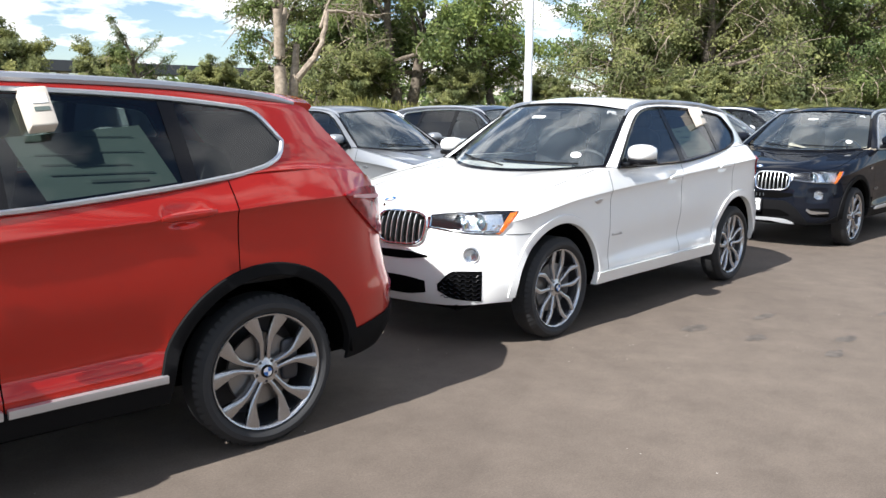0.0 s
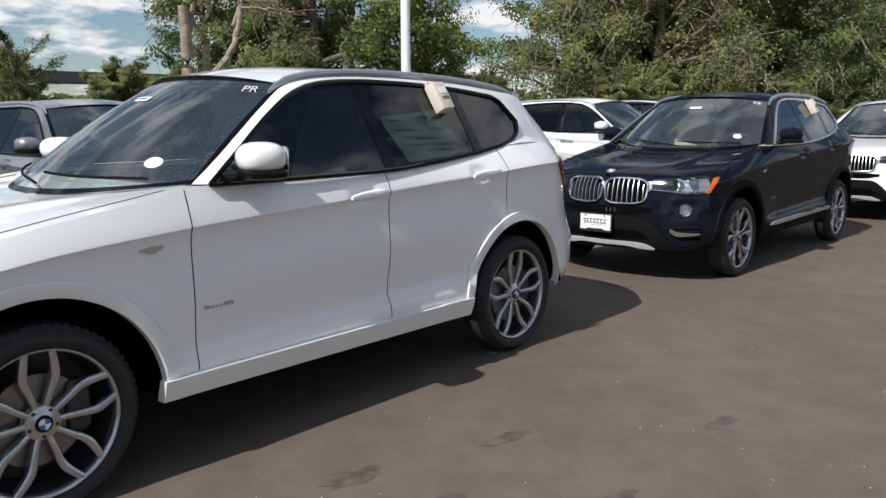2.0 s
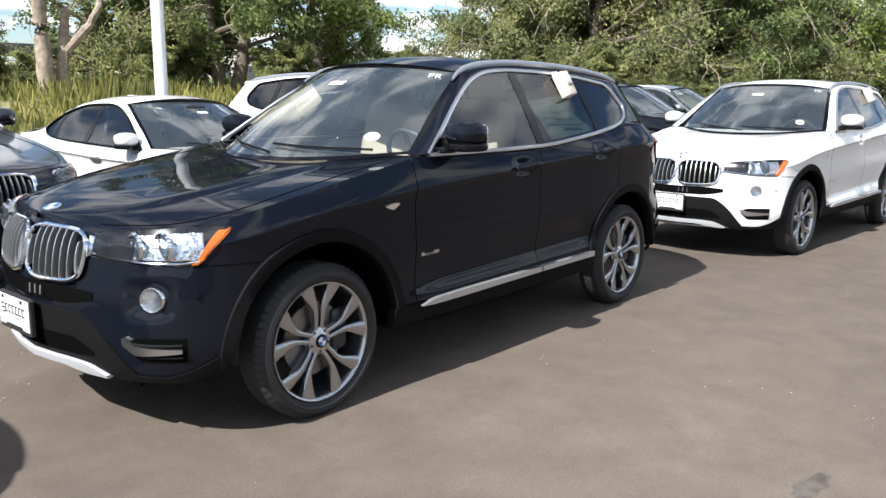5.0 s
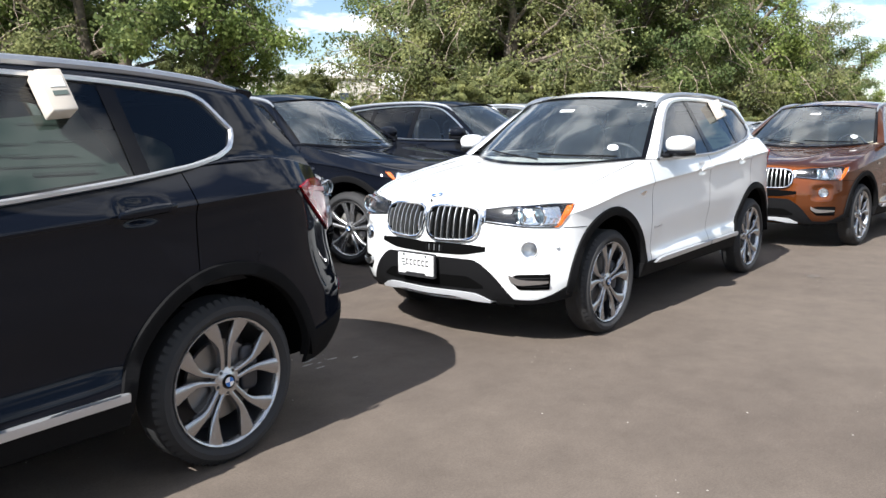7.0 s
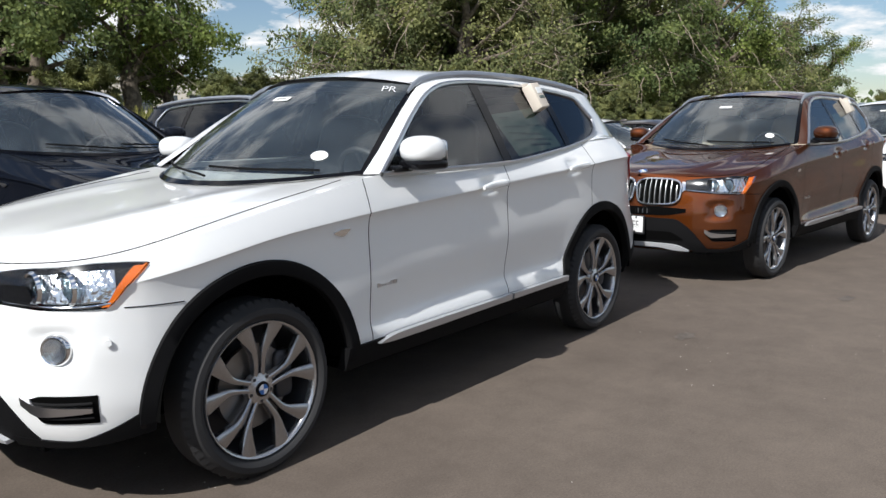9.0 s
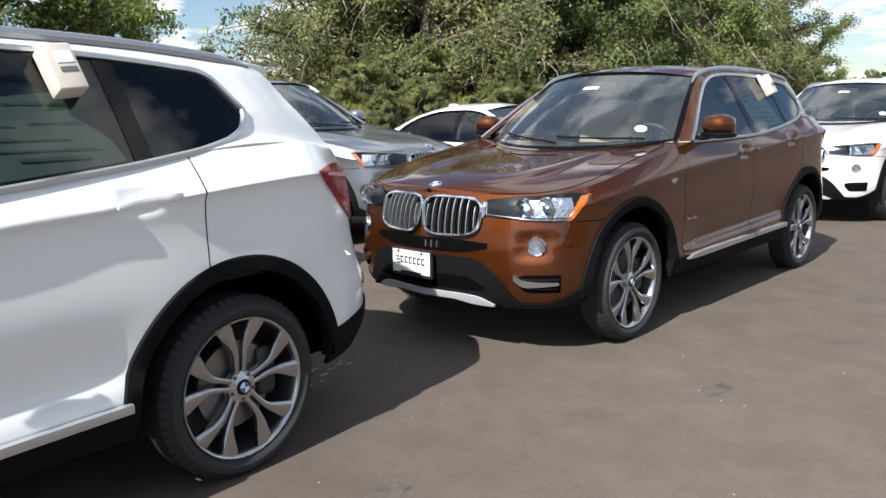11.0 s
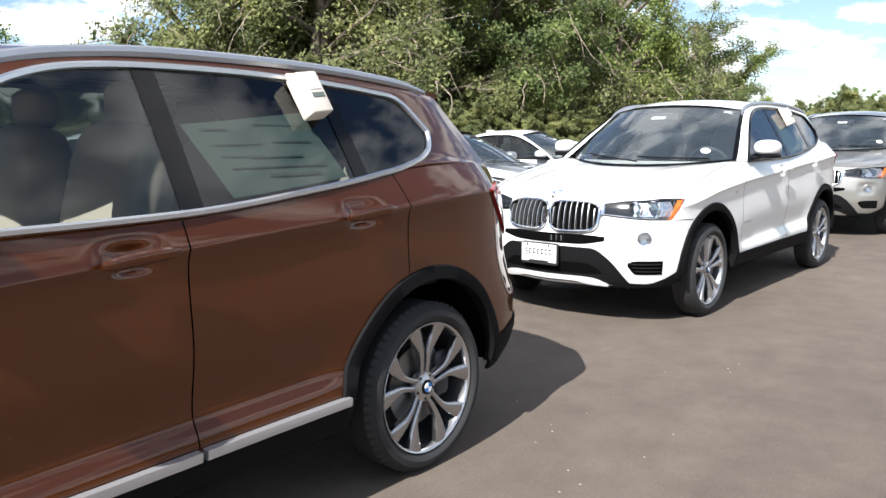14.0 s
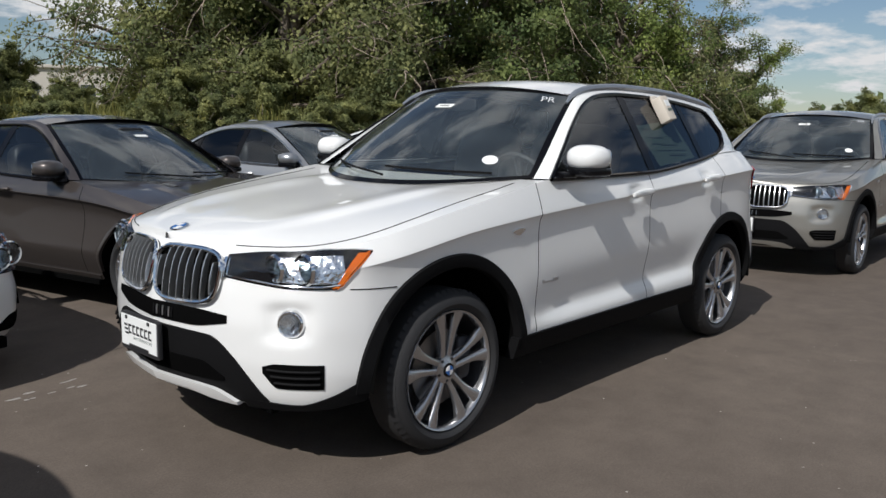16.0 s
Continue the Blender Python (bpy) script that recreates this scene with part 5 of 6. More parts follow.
        part("bumper_seam", lambda: flip(Geo().tube(sh.line([(X(-0.505), 0.776), (X(-0.42), 0.772), (X(-0.30), 0.768)], 0.0005, 12), 0.0022, 5)), M["void"], car, key=("bseam", side))

        def hood_seam():
            uu = np.linspace(float(sh.u_y(0.43)), float(sh.u_x(0.60)), 40)
            p = sh.at(uu, sh.top(sh.px(uu)))
            f = np.linspace(0, 1, 40)
            p[:, 1] += 0.010 + 0.10 * f
            g = hood_height(sh, p)
            return flip(Geo().tube(g, 0.0025, 5))
        part("bonnet_seam", hood_seam, M["void"], car, key=("hseam", side))
    lamp_set(car, sh, "suv", (0.804, 0.890, 0.922, 0.924))
    add_grille(car, sh, 0.016, 0.392, 0.680, 0.900, 8, M[slat], M["chrome"], "kid" + slat)
    for side in (-1, 1):
        flip = (lambda g: g) if side < 0 else (lambda g: g.mirrored())
        part("lamp_joint", lambda: flip(sh.patch([(U(0.398), 0.790), (U(0.428), 0.812)], [(U(0.398), 0.878), (U(0.428), 0.876)], 0.012, 0.014, 6, 4)), M["chrome"], car, "bright joint between grille and headlamp", key=("joint", side))
    em = part("bonnet_emblem", lambda: rotated_roundel((-0.735, 0, 0.957), 0.041, 74), M["chrome"], car, "round bonnet emblem", key="emb")
    for q, mat in enumerate(("roundel_blue", "roundel_white")):
        part("emblem_quarter", lambda q=q: rotated_quarters((-0.735, 0, 0.957), 0.030, 74, q), M[mat], em, key=("embq", q))
    for side in (-1, 1):
        flip = (lambda g: g) if side < 0 else (lambda g: g.mirrored())
        fc = sh.at(U(0.700), 0.643, 0.014)
        spin = lambda prof, fc=fc: yawed(Geo().revolve(prof, (0, 0, 0), "x", 30), fc, 30)
        fog = part("fog_lamp", lambda: flip(spin([(0.041, 0.02), (0.044, -0.006), (0.048, -0.008), (0.054, -0.002), (0.058, 0.02)])), M["chrome"] if trim != "sport" else M["satin"], car, "round fog lamp in a chrome ring", key=("fog", trim == "sport", side))
        part("fog_reflector", lambda: flip(spin([(0.001, 0.003), (0.026, -0.001), (0.042, -0.006)])), M["fog_bowl"], fog, key=("fogr", side))
        part("fog_lens", lambda: flip(spin([(0.001, -0.012), (0.026, -0.010), (0.044, -0.004)])), M["lens"], fog, key=("fogl", side))
    # lower face; openings are near-black patches on the skin, their shade painted
    full = lambda g: g.plus(g.mirrored())
    if trim == "sport":
        part("upper_intake", lambda: full(sh.patch([(0.0, 0.585), (U(0.25), 0.588), (U(0.42), 0.612)], [(0.0, 0.637), (U(0.25), 0.642), (U(0.42), 0.622)], 0.004, 0.01)), M["void"], car, key=("msu",))
        part("lower_intake", lambda: full(sh.patch([(0.0, 0.345), (U(0.25), 0.348), (U(0.40), 0.372)], [(0.0, 0.475), (U(0.25), 0.470), (U(0.40), 0.452)], 0.004, 0.01)), M["void"], car, "dark lower air intake", key=("msl",))
        for side in (-1, 1):
            flip = (lambda g: g) if side < 0 else (lambda g: g.mirrored())
            si = part("side_intake", lambda: flip(sh.patch([(U(0.49), 0.395), (U(0.6), 0.348), (U(0.76), 0.342)], [(U(0.49), 0.44), (U(0.6), 0.535), (U(0.76), 0.545)], 0.004, 0.01)), M["void"], car, "dark mesh side intake", key=("mss", side))
            for r in range(6):
                def wave(r=r):
                    n = 30
                    uu = np.linspace(U(0.515), U(0.755), n)
                    z = 0.362 + 0.030 * r + 0.007 * np.sign(np.sin(np.linspace(0, 5.5 * 2 * np.pi, n)))
                    hi = np.interp(uu, [U(0.49), U(0.6), U(0.76)], [0.43, 0.525, 0.535])
                    keep = z < hi
                    if keep.sum() < 4:
                        keep[-4:] = True
                        z = np.minimum(z, hi)
                    return flip(Geo().tube(sh.at(uu[keep], z[keep], 0.009), 0.0035, 5))
                part("mesh_bar", wave, M["gloss_black"], si, key=("msw", side, r))
    else:
        part("upper_intake", lambda: full(sh.patch([(0.0, 0.590), (U(0.25), 0.592), (U(0.44), 0.622)], [(0.0, 0.660), (U(0.25), 0.662), (U(0.44), 0.652)], 0.004, 0.01)), M["void"], car, "dark slot under the grille", key=("xui",))
        for k in range(7):
            part("intake_bar", lambda k=k: Geo().tube(np.array([sh.at(U(abs(0.02 * k - 0.14) + 0.001), z, 0.008) * (1, 1, 1) for z in (0.606, 0.626, 0.646)]), 0.004, 5), M["satin"] if k % 2 else M["plastic"], car, key=("xib", k))
        part("lower_grille", lambda: full(sh.patch([(0.0, 0.300), (U(0.36), 0.300), (U(0.56), 0.300), (U(0.61), 0.300)], [(0.0, 0.570), (U(0.34), 0.565), (U(0.46), 0.50), (U(0.61), 0.325)], 0.008, 0.014, 40, 7)), M["plastic"], car, "black plastic lower grille surround", key=("xlg",))
        part("lower_opening", lambda: full(sh.patch([(0.0, 0.378), (U(0.30), 0.378), (U(0.42), 0.385)], [(0.0, 0.455), (U(0.30), 0.455), (U(0.42), 0.40)], 0.012, 0.01)), M["void"], car, key=("xlo",))
        skid = part("skid_plate", lambda: full(sh.patch([(0.0, 0.315), (U(0.20), 0.315), (U(0.36), 0.292), (U(0.47), 0.288)], [(0.0, 0.352), (U(0.20), 0.352), (U(0.36), 0.345), (U(0.47), 0.302)], 0.030, 0.03, 30, 5)), paint_mat if trim == "base" else M["skid"], car, "bright skid plate strip", key=("xsk",))
        for side in (-1, 1):
            flip = (lambda g: g) if side < 0 else (lambda g: g.mirrored())
            vt = part("side_vent", lambda: flip(sh.patch([(U(0.60), 0.445), (U(0.655), 0.388), (U(0.80), 0.390)], [(U(0.60), 0.472), (U(0.655), 0.488), (U(0.80), 0.490)], 0.004, 0.01)), M["void"], car, "dark slatted side vent", key=("xsv", side))
            for r in range(3):
                part("vent_slat", lambda r=r: flip(Geo().tube(sh.line([(U(0.622 + 0.012 * (2 - r)), 0.412 + 0.026 * r), (U(0.7), 0.411 + 0.026 * r), (U(0.79), 0.413 + 0.026 * r)], 0.009), 0.006, 5)), M["plastic"], vt, key=("xvs", side, r))
            if trim == "xline":
                part("vent_trim", lambda: flip(sh.patch([(U(0.590), 0.458), (U(0.645), 0.420), (U(0.79), 0.434)], [(U(0.590), 0.486), (U(0.645), 0.460), (U(0.79), 0.450)], 0.022, 0.02, 16, 3)), M["satin"], vt, "bright vent blade", key=("xvt", side))
    if plate:
        sign_plate(car, sh)
    if extras:
        decal("inspection_sticker", sh, -0.735, 0.185, 0.082, 0.066, M["paper"], car, True, "round white windscreen sticker")
        st = decal("barcode_sticker", sh, 0.02, 0.76, 0.125, 0.042, M["paper"], car, False, "small white barcode sticker")
        g = Geo()
        for k in range(7):
            g.box((-0.035 + 0.0115 * k, 0, 0.0008), (0.004 + 0.002 * (k % 3), 0.016, 0.001), b=0.0002)
        part("barcode", g, M["ink"], st)
        if pr:
            text_part("glass_marking", "PR", 0.074, screen_pose(sh, -0.84, 0.90, 0.004), M["marker"], car, "white handwritten letters PR", 0.009)
        # price form inside the rear window, and the carton hung over the glass
        xs = np.linspace(1.84, 2.36, 6)
        fx = xs[:, None] * np.ones(4)
        fz = sh.zb(xs)[:, None] + 0.025 + 0.235 * np.linspace(0, 1, 4)[None]
        f = np.stack([fx + 0.10 * (1 - np.linspace(0, 1, 4))[None], sh.pane_y(fx, fz, -0.03), fz], -1)
        form = part("price_form", Geo().grid(f), M["form"], car, "pale printed form behind the glass")
        g = Geo()
        for k, (a, b, zf, hh) in enumerate(((0.10, 0.30, 0.9, 0.012), (0.5, 0.9, 0.87, 0.006), (0.1, 0.5, 0.66, 0.006), (0.55, 0.9, 0.60, 0.006), (0.1, 0.45, 0.5, 0.006), (0.3, 0.75, 0.42, 0.008), (0.1, 0.9, 0.28, 0.008), (0.35, 0.8, 0.14, 0.022))):
            x = 1.84 + 0.52 * (a + b) / 2 + 0.10 * (1 - zf)
            z = float(sh.zb(x)) + 0.025 + 0.235 * zf
            g.box((x, float(sh.pane_y(x, z, -0.026)), z), (0.5 * (b - a), 0.002, hh * 0.55), (-28, 0, 0), b=0.0005)
        part("form_printing", g, M["grey_ink"], form)
        tilt = pose(box_x, float(sh.pane_y(box_x, 1.53, 0.045)), 1.532, -28, 0, 0) @ pose(0, 0, 0, 0, -6, 0)
        carton = part("hanging_carton", Geo().rbox((0, 0, 0), (0.098, 0.07, 0.165), 0.10, n=8), M["card"], car, "small cardboard carton hung on the window")
        carton.matrix_local = tilt
        part("carton_label", Geo().box((0.008, -0.0362, 0.03), (0.058, 0.0025, 0.042), b=0.0005), M["paper"], carton, "white printed label")
        part("carton_window", Geo().box((0.008, -0.0362, -0.014), (0.056, 0.0025, 0.018), b=0.0005), M["grey_ink"], carton)
        part("carton_flap", Geo().box((0, 0.03, 0.06), (0.07, 0.012, 0.10), b=0.001), M["card"], carton)
    return car


def hood_height(sh, p):
    """Lays points on the bonnet: the same crown as the panel's."""
    uu = np.linspace(0, float(sh.u_x(0.80)), 200)
    rim = sh.at(uu, sh.top(sh.px(uu)))
    order = np.argsort(rim[:, 0])
    w = np.interp(p[:, 0], rim[order, 0], -rim[order, 1])
    ze = np.interp(p[:, 0], rim[order, 0], rim[order, 2])
    a = np.clip(np.abs(p[:, 1]) / np.maximum(w, 0.02), 0, 1)
    q = p.copy()
    q[:, 2] = ze + (sh.hood(p[:, 0]) - ze) * (1 - a ** 2.6) + 0.016 * np.exp(-((a - 0.56) / np.where(a > 0.56, 0.05, 0.16)) ** 2) * (1 - step(0.1, 0.6, p[:, 0])) + 0.0005
    return q


def yawed(g, c, angle):
    """Turns a piece that looks to -x towards the car's left and moves it to c."""
    m = np.array(pose(*c, 0, 0, angle))
    v = np.c_[np.array(g.v), np.ones(len(g.v))] @ m.T
    g.v = [tuple(p) for p in v[:, :3]]
    return g


def rotated_roundel(c, r, tilt):
    g = roundel((0, 0, 0), r)
    return turned(g, c, tilt)


def rotated_quarters(c, r, tilt, odd):
    return turned(roundel_quarters((0, 0, 0), r, odd), c, tilt)


def turned(g, c, tilt):
    """Turns a disc that looks to -y so that it looks forward and up."""
    m = np.array((pose(*c, 0, 0, 0) @ pose(0, 0, 0, 0, tilt, 0) @ pose(0, 0, 0, 0, 0, -90)))
    v = np.c_[np.array(g.v), np.ones(len(g.v))] @ m.T
    g.v = [tuple(p) for p in v[:, :3]]
    return g


def saloon(m, label, paint_mat, rim="v", coupe=False, chrome=False, seats="seat_dark", group="parked cars in the second row"):
    sh = SALOON
    car = thing("car", m, label, "car", group)
    body_shell(car, sh, paint_mat, chrome, "sal%d" % chrome)
    add_seats(car, sh, M[seats])
    add_mirror(car, sh, paint_mat, M["gloss_black"])
    for x in (sh.axle, sh.wheelbase):
        add_wheel(car, x, sh, rim)
    U, X = lambda y: float(sh.u_y(y)), lambda x: float(sh.u_x(x))
    full = lambda g: g.plus(g.mirrored())
    lamp_set(car, sh, "sal", (0.600, 0.690, 0.735, 0.742))
    add_grille(car, sh, 0.035, 0.275, 0.545, 0.690, 7, M["plastic"], M["chrome"], "skid")
    # intakes lie on the skin; the hollow's shade is painted black
    part("lower_intake", lambda: full(sh.patch([(0.0, 0.235), (U(0.35), 0.235), (U(0.52), 0.27)], [(0.0, 0.365), (U(0.35), 0.362), (U(0.52), 0.30)], 0.004, 0.01)), M["void"], car, "dark lower air intake", key="salin")
    part("plate_bracket", lambda: Geo().box((sh.nose - 0.012, 0.0, 0.43), (0.02, 0.50, 0.12)), M["plastic"], car, "black plate bracket", key="salbr")
    em = part("bonnet_emblem", lambda: rotated_roundel((-0.715, 0, 0.752), 0.036, 60), M["chrome"], car, key="semb")
    for side in (-1, 1):
        flip = (lambda g: g) if side < 0 else (lambda g: g.mirrored())
        part("fog_intake", lambda: flip(sh.patch([(U(0.56), 0.275), (U(0.66), 0.262), (U(0.76), 0.268)], [(U(0.56), 0.315), (U(0.66), 0.345), (U(0.76), 0.340)], 0.004, 0.01)), M["void"], car, key=("salfog", side))
        for x, z in ((1.50, 0.86),) if coupe else ((1.50, 0.86), (2.30, 0.885)):
            part("door_handle", lambda x=x, z=z: flip(Geo().tube(sh.at(sh.u_x(np.linspace(x - 0.1, x + 0.1, 8)), np.full(8, z), 0.012 + 0.022 * np.sin(np.linspace(0, np.pi, 8)) ** 0.5), 0.014, 8, up=(0, 0, 1))), paint_mat, car, key=("salh", x, side))

        def lip(c0):
            t = np.linspace(-0.05, math.pi + 0.05, 40)
            rows = []
            for r, off in ((0.383, -0.02), (0.383, 0.006), (0.400, 0.006), (0.412, 0.0005)):
                x, z = c0 - r * np.cos(t), sh.wheel + r * np.sin(t)
                rows.append(sh.at(sh.u_x(x), z, off))
            return flip(Geo().grid(np.stack(rows)))
        for c0 in (sh.axle, sh.wheelbase):
            part("wheel_arch_trim", lambda c0=c0: lip(c0), paint_mat, car, key=("sallip", c0, side))
        part("side_skirt", lambda: flip(sh.patch([(X(0.42), 0.20), (X(2.34), 0.21)], [(X(0.42), 0.275), (X(2.34), 0.28)], 0.012, 0.03, 24, 4)), paint_mat, car, key=("salsk", side))
    part("roof_fin", lambda: Geo().rbox((2.22, 0, 1.415), (0.16, 0.05, 0.07), 0.6), paint_mat, car, "small roof aerial fin", key="fin")
    decal("windscreen_sticker", sh, 0.0, 0.72, 0.12, 0.04, M["paper"], car, False, "small white sticker")
    return car


def stand(x, y, heading, scale=1.0, offset=0.9):
    """A car's pose: (x, y) is the outer face of its left front hub and heading the way its tail points."""
    return pose(x, y, 0, 0, 0, heading) @ Matrix.Translation((0, offset, 0)) @ Matrix.Scale(scale, 4)


FRONT_ROW = [
    ("red metallic SUV with black wheel-arch cladding, bright sill strip", "red", -5.205, -0.35, 0.6, dict(rim="y", trim="xline", chrome=True, box_x=1.96)),
    ("white sport-trim SUV with painted arches and black window trim", "white", 0.0, 0.0, 5.48, dict(rim="double", trim="sport", chrome=False, plate=False)),
    ("black SUV with bright sill strip and beige seats", "black", 5.941, 0.405, 4.66, dict(rim="y", trim="xline", chrome=True, seats="seat_beige", box_x=2.25)),
    ("white SUV with black arch cladding and bright sill strip", "pearl", 11.603, 0.449, 1.76, dict(rim="y", trim="xline", chrome=True)),
    ("chestnut brown metallic SUV with black arch cladding", "brown", 16.905, 0.16, -3.26, dict(rim="y", trim="xline", chrome=True, seats="seat_beige", pr=False, box_x=2.37)),
    ("white SUV with black arch cladding and black sills", "white", 23.151, -0.057, -4.53, dict(rim="v", trim="base", chrome=False, box_x=2.17)),
    ("silver beige SUV with black arch cladding", "beige", 29.425, -0.543, -2.5, dict(rim="v", trim="base", chrome=True)),
]
for label, colour, x, y, h, options in FRONT_ROW:
    suv(stand(x, y, h), label, M[colour], **options)

SECOND = "parked cars in the second row"
for label, colour, x, y, h, s, kind, options in [
    ("white SUV with dark grille in the second row", "white", -0.35, 3.75, 97, 1.04, "suv", dict(trim="plain", chrome=True, slat="alloy_dark")),
    ("silver crossover with dark side glass", "silver", 2.4, 4.05, 99, 0.965, "suv", dict(trim="sport", chrome=False)),
    ("dark grey SUV with bright window trim", "navy", 5.3, 4.3, 98, 1.0, "suv", dict(trim="base", chrome=True)),
    ("white two-door coupe with dark glass", "white", 8.05, 4.15, 98, 1.0, "saloon", dict(coupe=True)),
    ("white SUV with large kidney grille", "white", 10.58, 3.66, 98, 1.04, "suv", dict(trim="sport", chrome=False, slat="alloy_dark")),
    ("black SUV with bright window trim", "black", 13.2, 3.92, 98, 1.05, "suv", dict(trim="base", chrome=False)),
    ("black SUV with chrome grille and window trim", "black", 16.15, 3.85, 98, 1.04, "suv", dict(trim="sport", chrome=True)),
    ("steel grey SUV with dark lower cladding", "grey", 19.0, 4.42, 98, 1.05, "suv", dict(trim="base", chrome=True)),
    ("white four-door saloon with black plate bracket", "white", 21.68, 2.95, 97, 1.0, "saloon", dict()),
    ("mocha brown two-door coupe with multi-spoke wheels", "mocha", 24.38, 3.12, 98, 1.0, "saloon", dict(coupe=True, rim="multi")),
    ("silver four-door saloon with bright window trim", "silver", 27.2, 3.7, 98, 1.0, "saloon", dict(chrome=True)),
    ("white four-door saloon at the row's far end", "white", 29.9, 3.9, 98, 1.0, "saloon", dict()),
]:
    m = pose(x, y, 0, 0, 0, h) @ Matrix.Scale(s, 4)
    if kind == "suv":
        made = suv(m, label, M[colour], rim="v", extras=False, plate=False, group=SECOND, **options)
        if colour == "grey":
            for word, up in (("E-T", 0.88), ("6-01", 0.79)):
                text_part("glass_marking", word, 0.085, screen_pose(SUV, 0.78, up, 0.004), M["marker"], made, "white handwritten marking", 0.009)
    else:
        saloon(m, label, M[colour], group=SECOND, **options)

# ---- ground ----
def sheet(name, x0, x1, y0, y1, z, mat, kind="structure", label="", category="", step_=None):
    nx, ny = (2, 2) if not step_ else (int((x1 - x0) / step_) + 1, int((y1 - y0) / step_) + 1)
    x, y = np.meshgrid(np.linspace(x0, x1, nx), np.linspace(y0, y1, ny), indexing="ij")
    return single(name, Geo().grid(np.stack([x, y, np.full_like(x, z)], -1)), mat, label, category, kind=kind, weld=False)


def bank(y):
    """Height of the grassy bank behind the lot."""
    return -0.05 + 1.45 * step(13.6, 23.0, y)


def ground_sheet():
    xs = np.r_[-900, -300, np.linspace(-60, 140, 41), 400, 1100]
    ys = np.r_[-900, -200, -40, 12.5, 13.5, np.linspace(14, 24, 17), 40, 90, 200, 500, 1200]
    x, y = np.meshgrid(xs, ys, indexing="ij")
    roll = 0.10 * np.sin(0.31 * x) * np.cos(0.23 * y + 0.4 * np.sin(0.1 * x)) * step(13.6, 18, y) * (1 - step(60, 200, y))
    return Geo().grid(np.stack([x, y, bank(y) + roll], -1))


single("ground", ground_sheet(), M["soil"], "dry grassy soil and bank beyond the lot", "ground", kind="structure", weld=False)
lot = Geo().box((14, -14, -0.06), (130, 54, 0.12), b=0.02)
single("pavement", lot, M["asphalt"], "worn brown-grey asphalt of a car park", "asphalt", kind="structure")

rng = random.Random(7)


def blot(cx, cy, rx, ry, seed, z=0.0015):
    r = random.Random(seed)
    pts = []
    for k in range(22):
        a = 2 * math.pi * k / 22
        q = 0.65 + 0.5 * r.random()
        pts.append((cx + rx * q * math.cos(a), cy + ry * q * math.sin(a), z))
    return Geo().fan(pts)


for i, (x, y, rx, ry) in enumerate([(1.0, -0.46, 0.14, 0.07), (1.12, -0.88, 0.13, 0.06), (1.17, -1.4, 0.12, 0.05), (1.75, -0.62, 0.16, 0.05), (1.6, -1.3, 0.16, 0.05),
                                    (2.6, -1.2, 0.12, 0.05), (6.9, -1.4, 0.15, 0.05), (14.6, 0.0, 0.13, 0.06), (16.4, -0.55, 0.12, 0.06), (18.8, -0.7, 0.12, 0.05)]):
    single("oil_stain", blot(x, y, rx, ry, i), M["stain"], "dark oil stain on the asphalt", "stain", kind="structure", weld=False)


def chalk(cx, cy, seed):
    """Scattered flecks of a worn-off stall number."""
    r = random.Random(seed)
    g = Geo()
    for k in range(9):
        g.plus(blot(cx + r.uniform(-0.2, 0.2), cy + r.uniform(-0.09, 0.09), r.uniform(0.01, 0.045), r.uniform(0.006, 0.014), seed * 20 + k, 0.002))
    return g


for i, (x, y) in enumerate([(4.35, 1.35), (10.0, 1.45), (15.4, 1.2), (21.0, 0.75), (22.4, 2.0)]):
    single("chalk_mark", chalk(x, y, i), M["chalk"], "faded pale mark on the asphalt", "marking", kind="structure", weld=False)

# ---- unseen wall added behind the walk, tuned for reflections and side light ----
single("unseen_back_wall", Geo().box((14, -27, 1.4), (130, 0.4, 2.8), b=0.02), M["unseen_wall"], "unseen plain wall added across the lot", "wall", kind="structure")

# ---- light pole ----
lp = thing("light_pole", pose(9.4, 9.1, 0), "tall white painted steel light pole", "light pole")
part("pole", Geo().revolve([(0.095, 0.5), (0.09, 3.0), (0.08, 9.0)], (0, 0, 0), "z", 24), M["pole"], lp, "white tapered pole")
part("base", Geo().revolve([(0.0, 0.0), (0.28, 0.0), (0.28, 0.48), (0.25, 0.52), (0.0, 0.52)], (0, 0, 0), "z", 28), M["concrete"], lp, "round concrete footing")
part("lamp_head", Geo().rbox((-0.45, 0, 8.95), (0.75, 0.32, 0.14), 0.3), M["pole"], lp)


# ---- trees ----
def limb(g, a, b, r0, r1, bend, r, n=9, sides=7):
    a, b = Vector(a), Vector(b)
    pts = []
    off = Vector((r.uniform(-1, 1), r.uniform(-1, 1), r.uniform(-0.3, 0.8))) * bend
    wob = [Vector((r.gauss(0, 1), r.gauss(0, 1), r.gauss(0, 0.6))) * bend * 0.12 for _ in range(n)]
    for k in range(n):
        t = k / (n - 1)
        pts.append(a.lerp(b, t) + off * math.sin(math.pi * t) + wob[k] * math.sin(math.pi * t))
    g.tube(np.array([tuple(p) for p in pts]), np.linspace(r0, r1, n), sides)
    return [tuple(p) for p in pts]


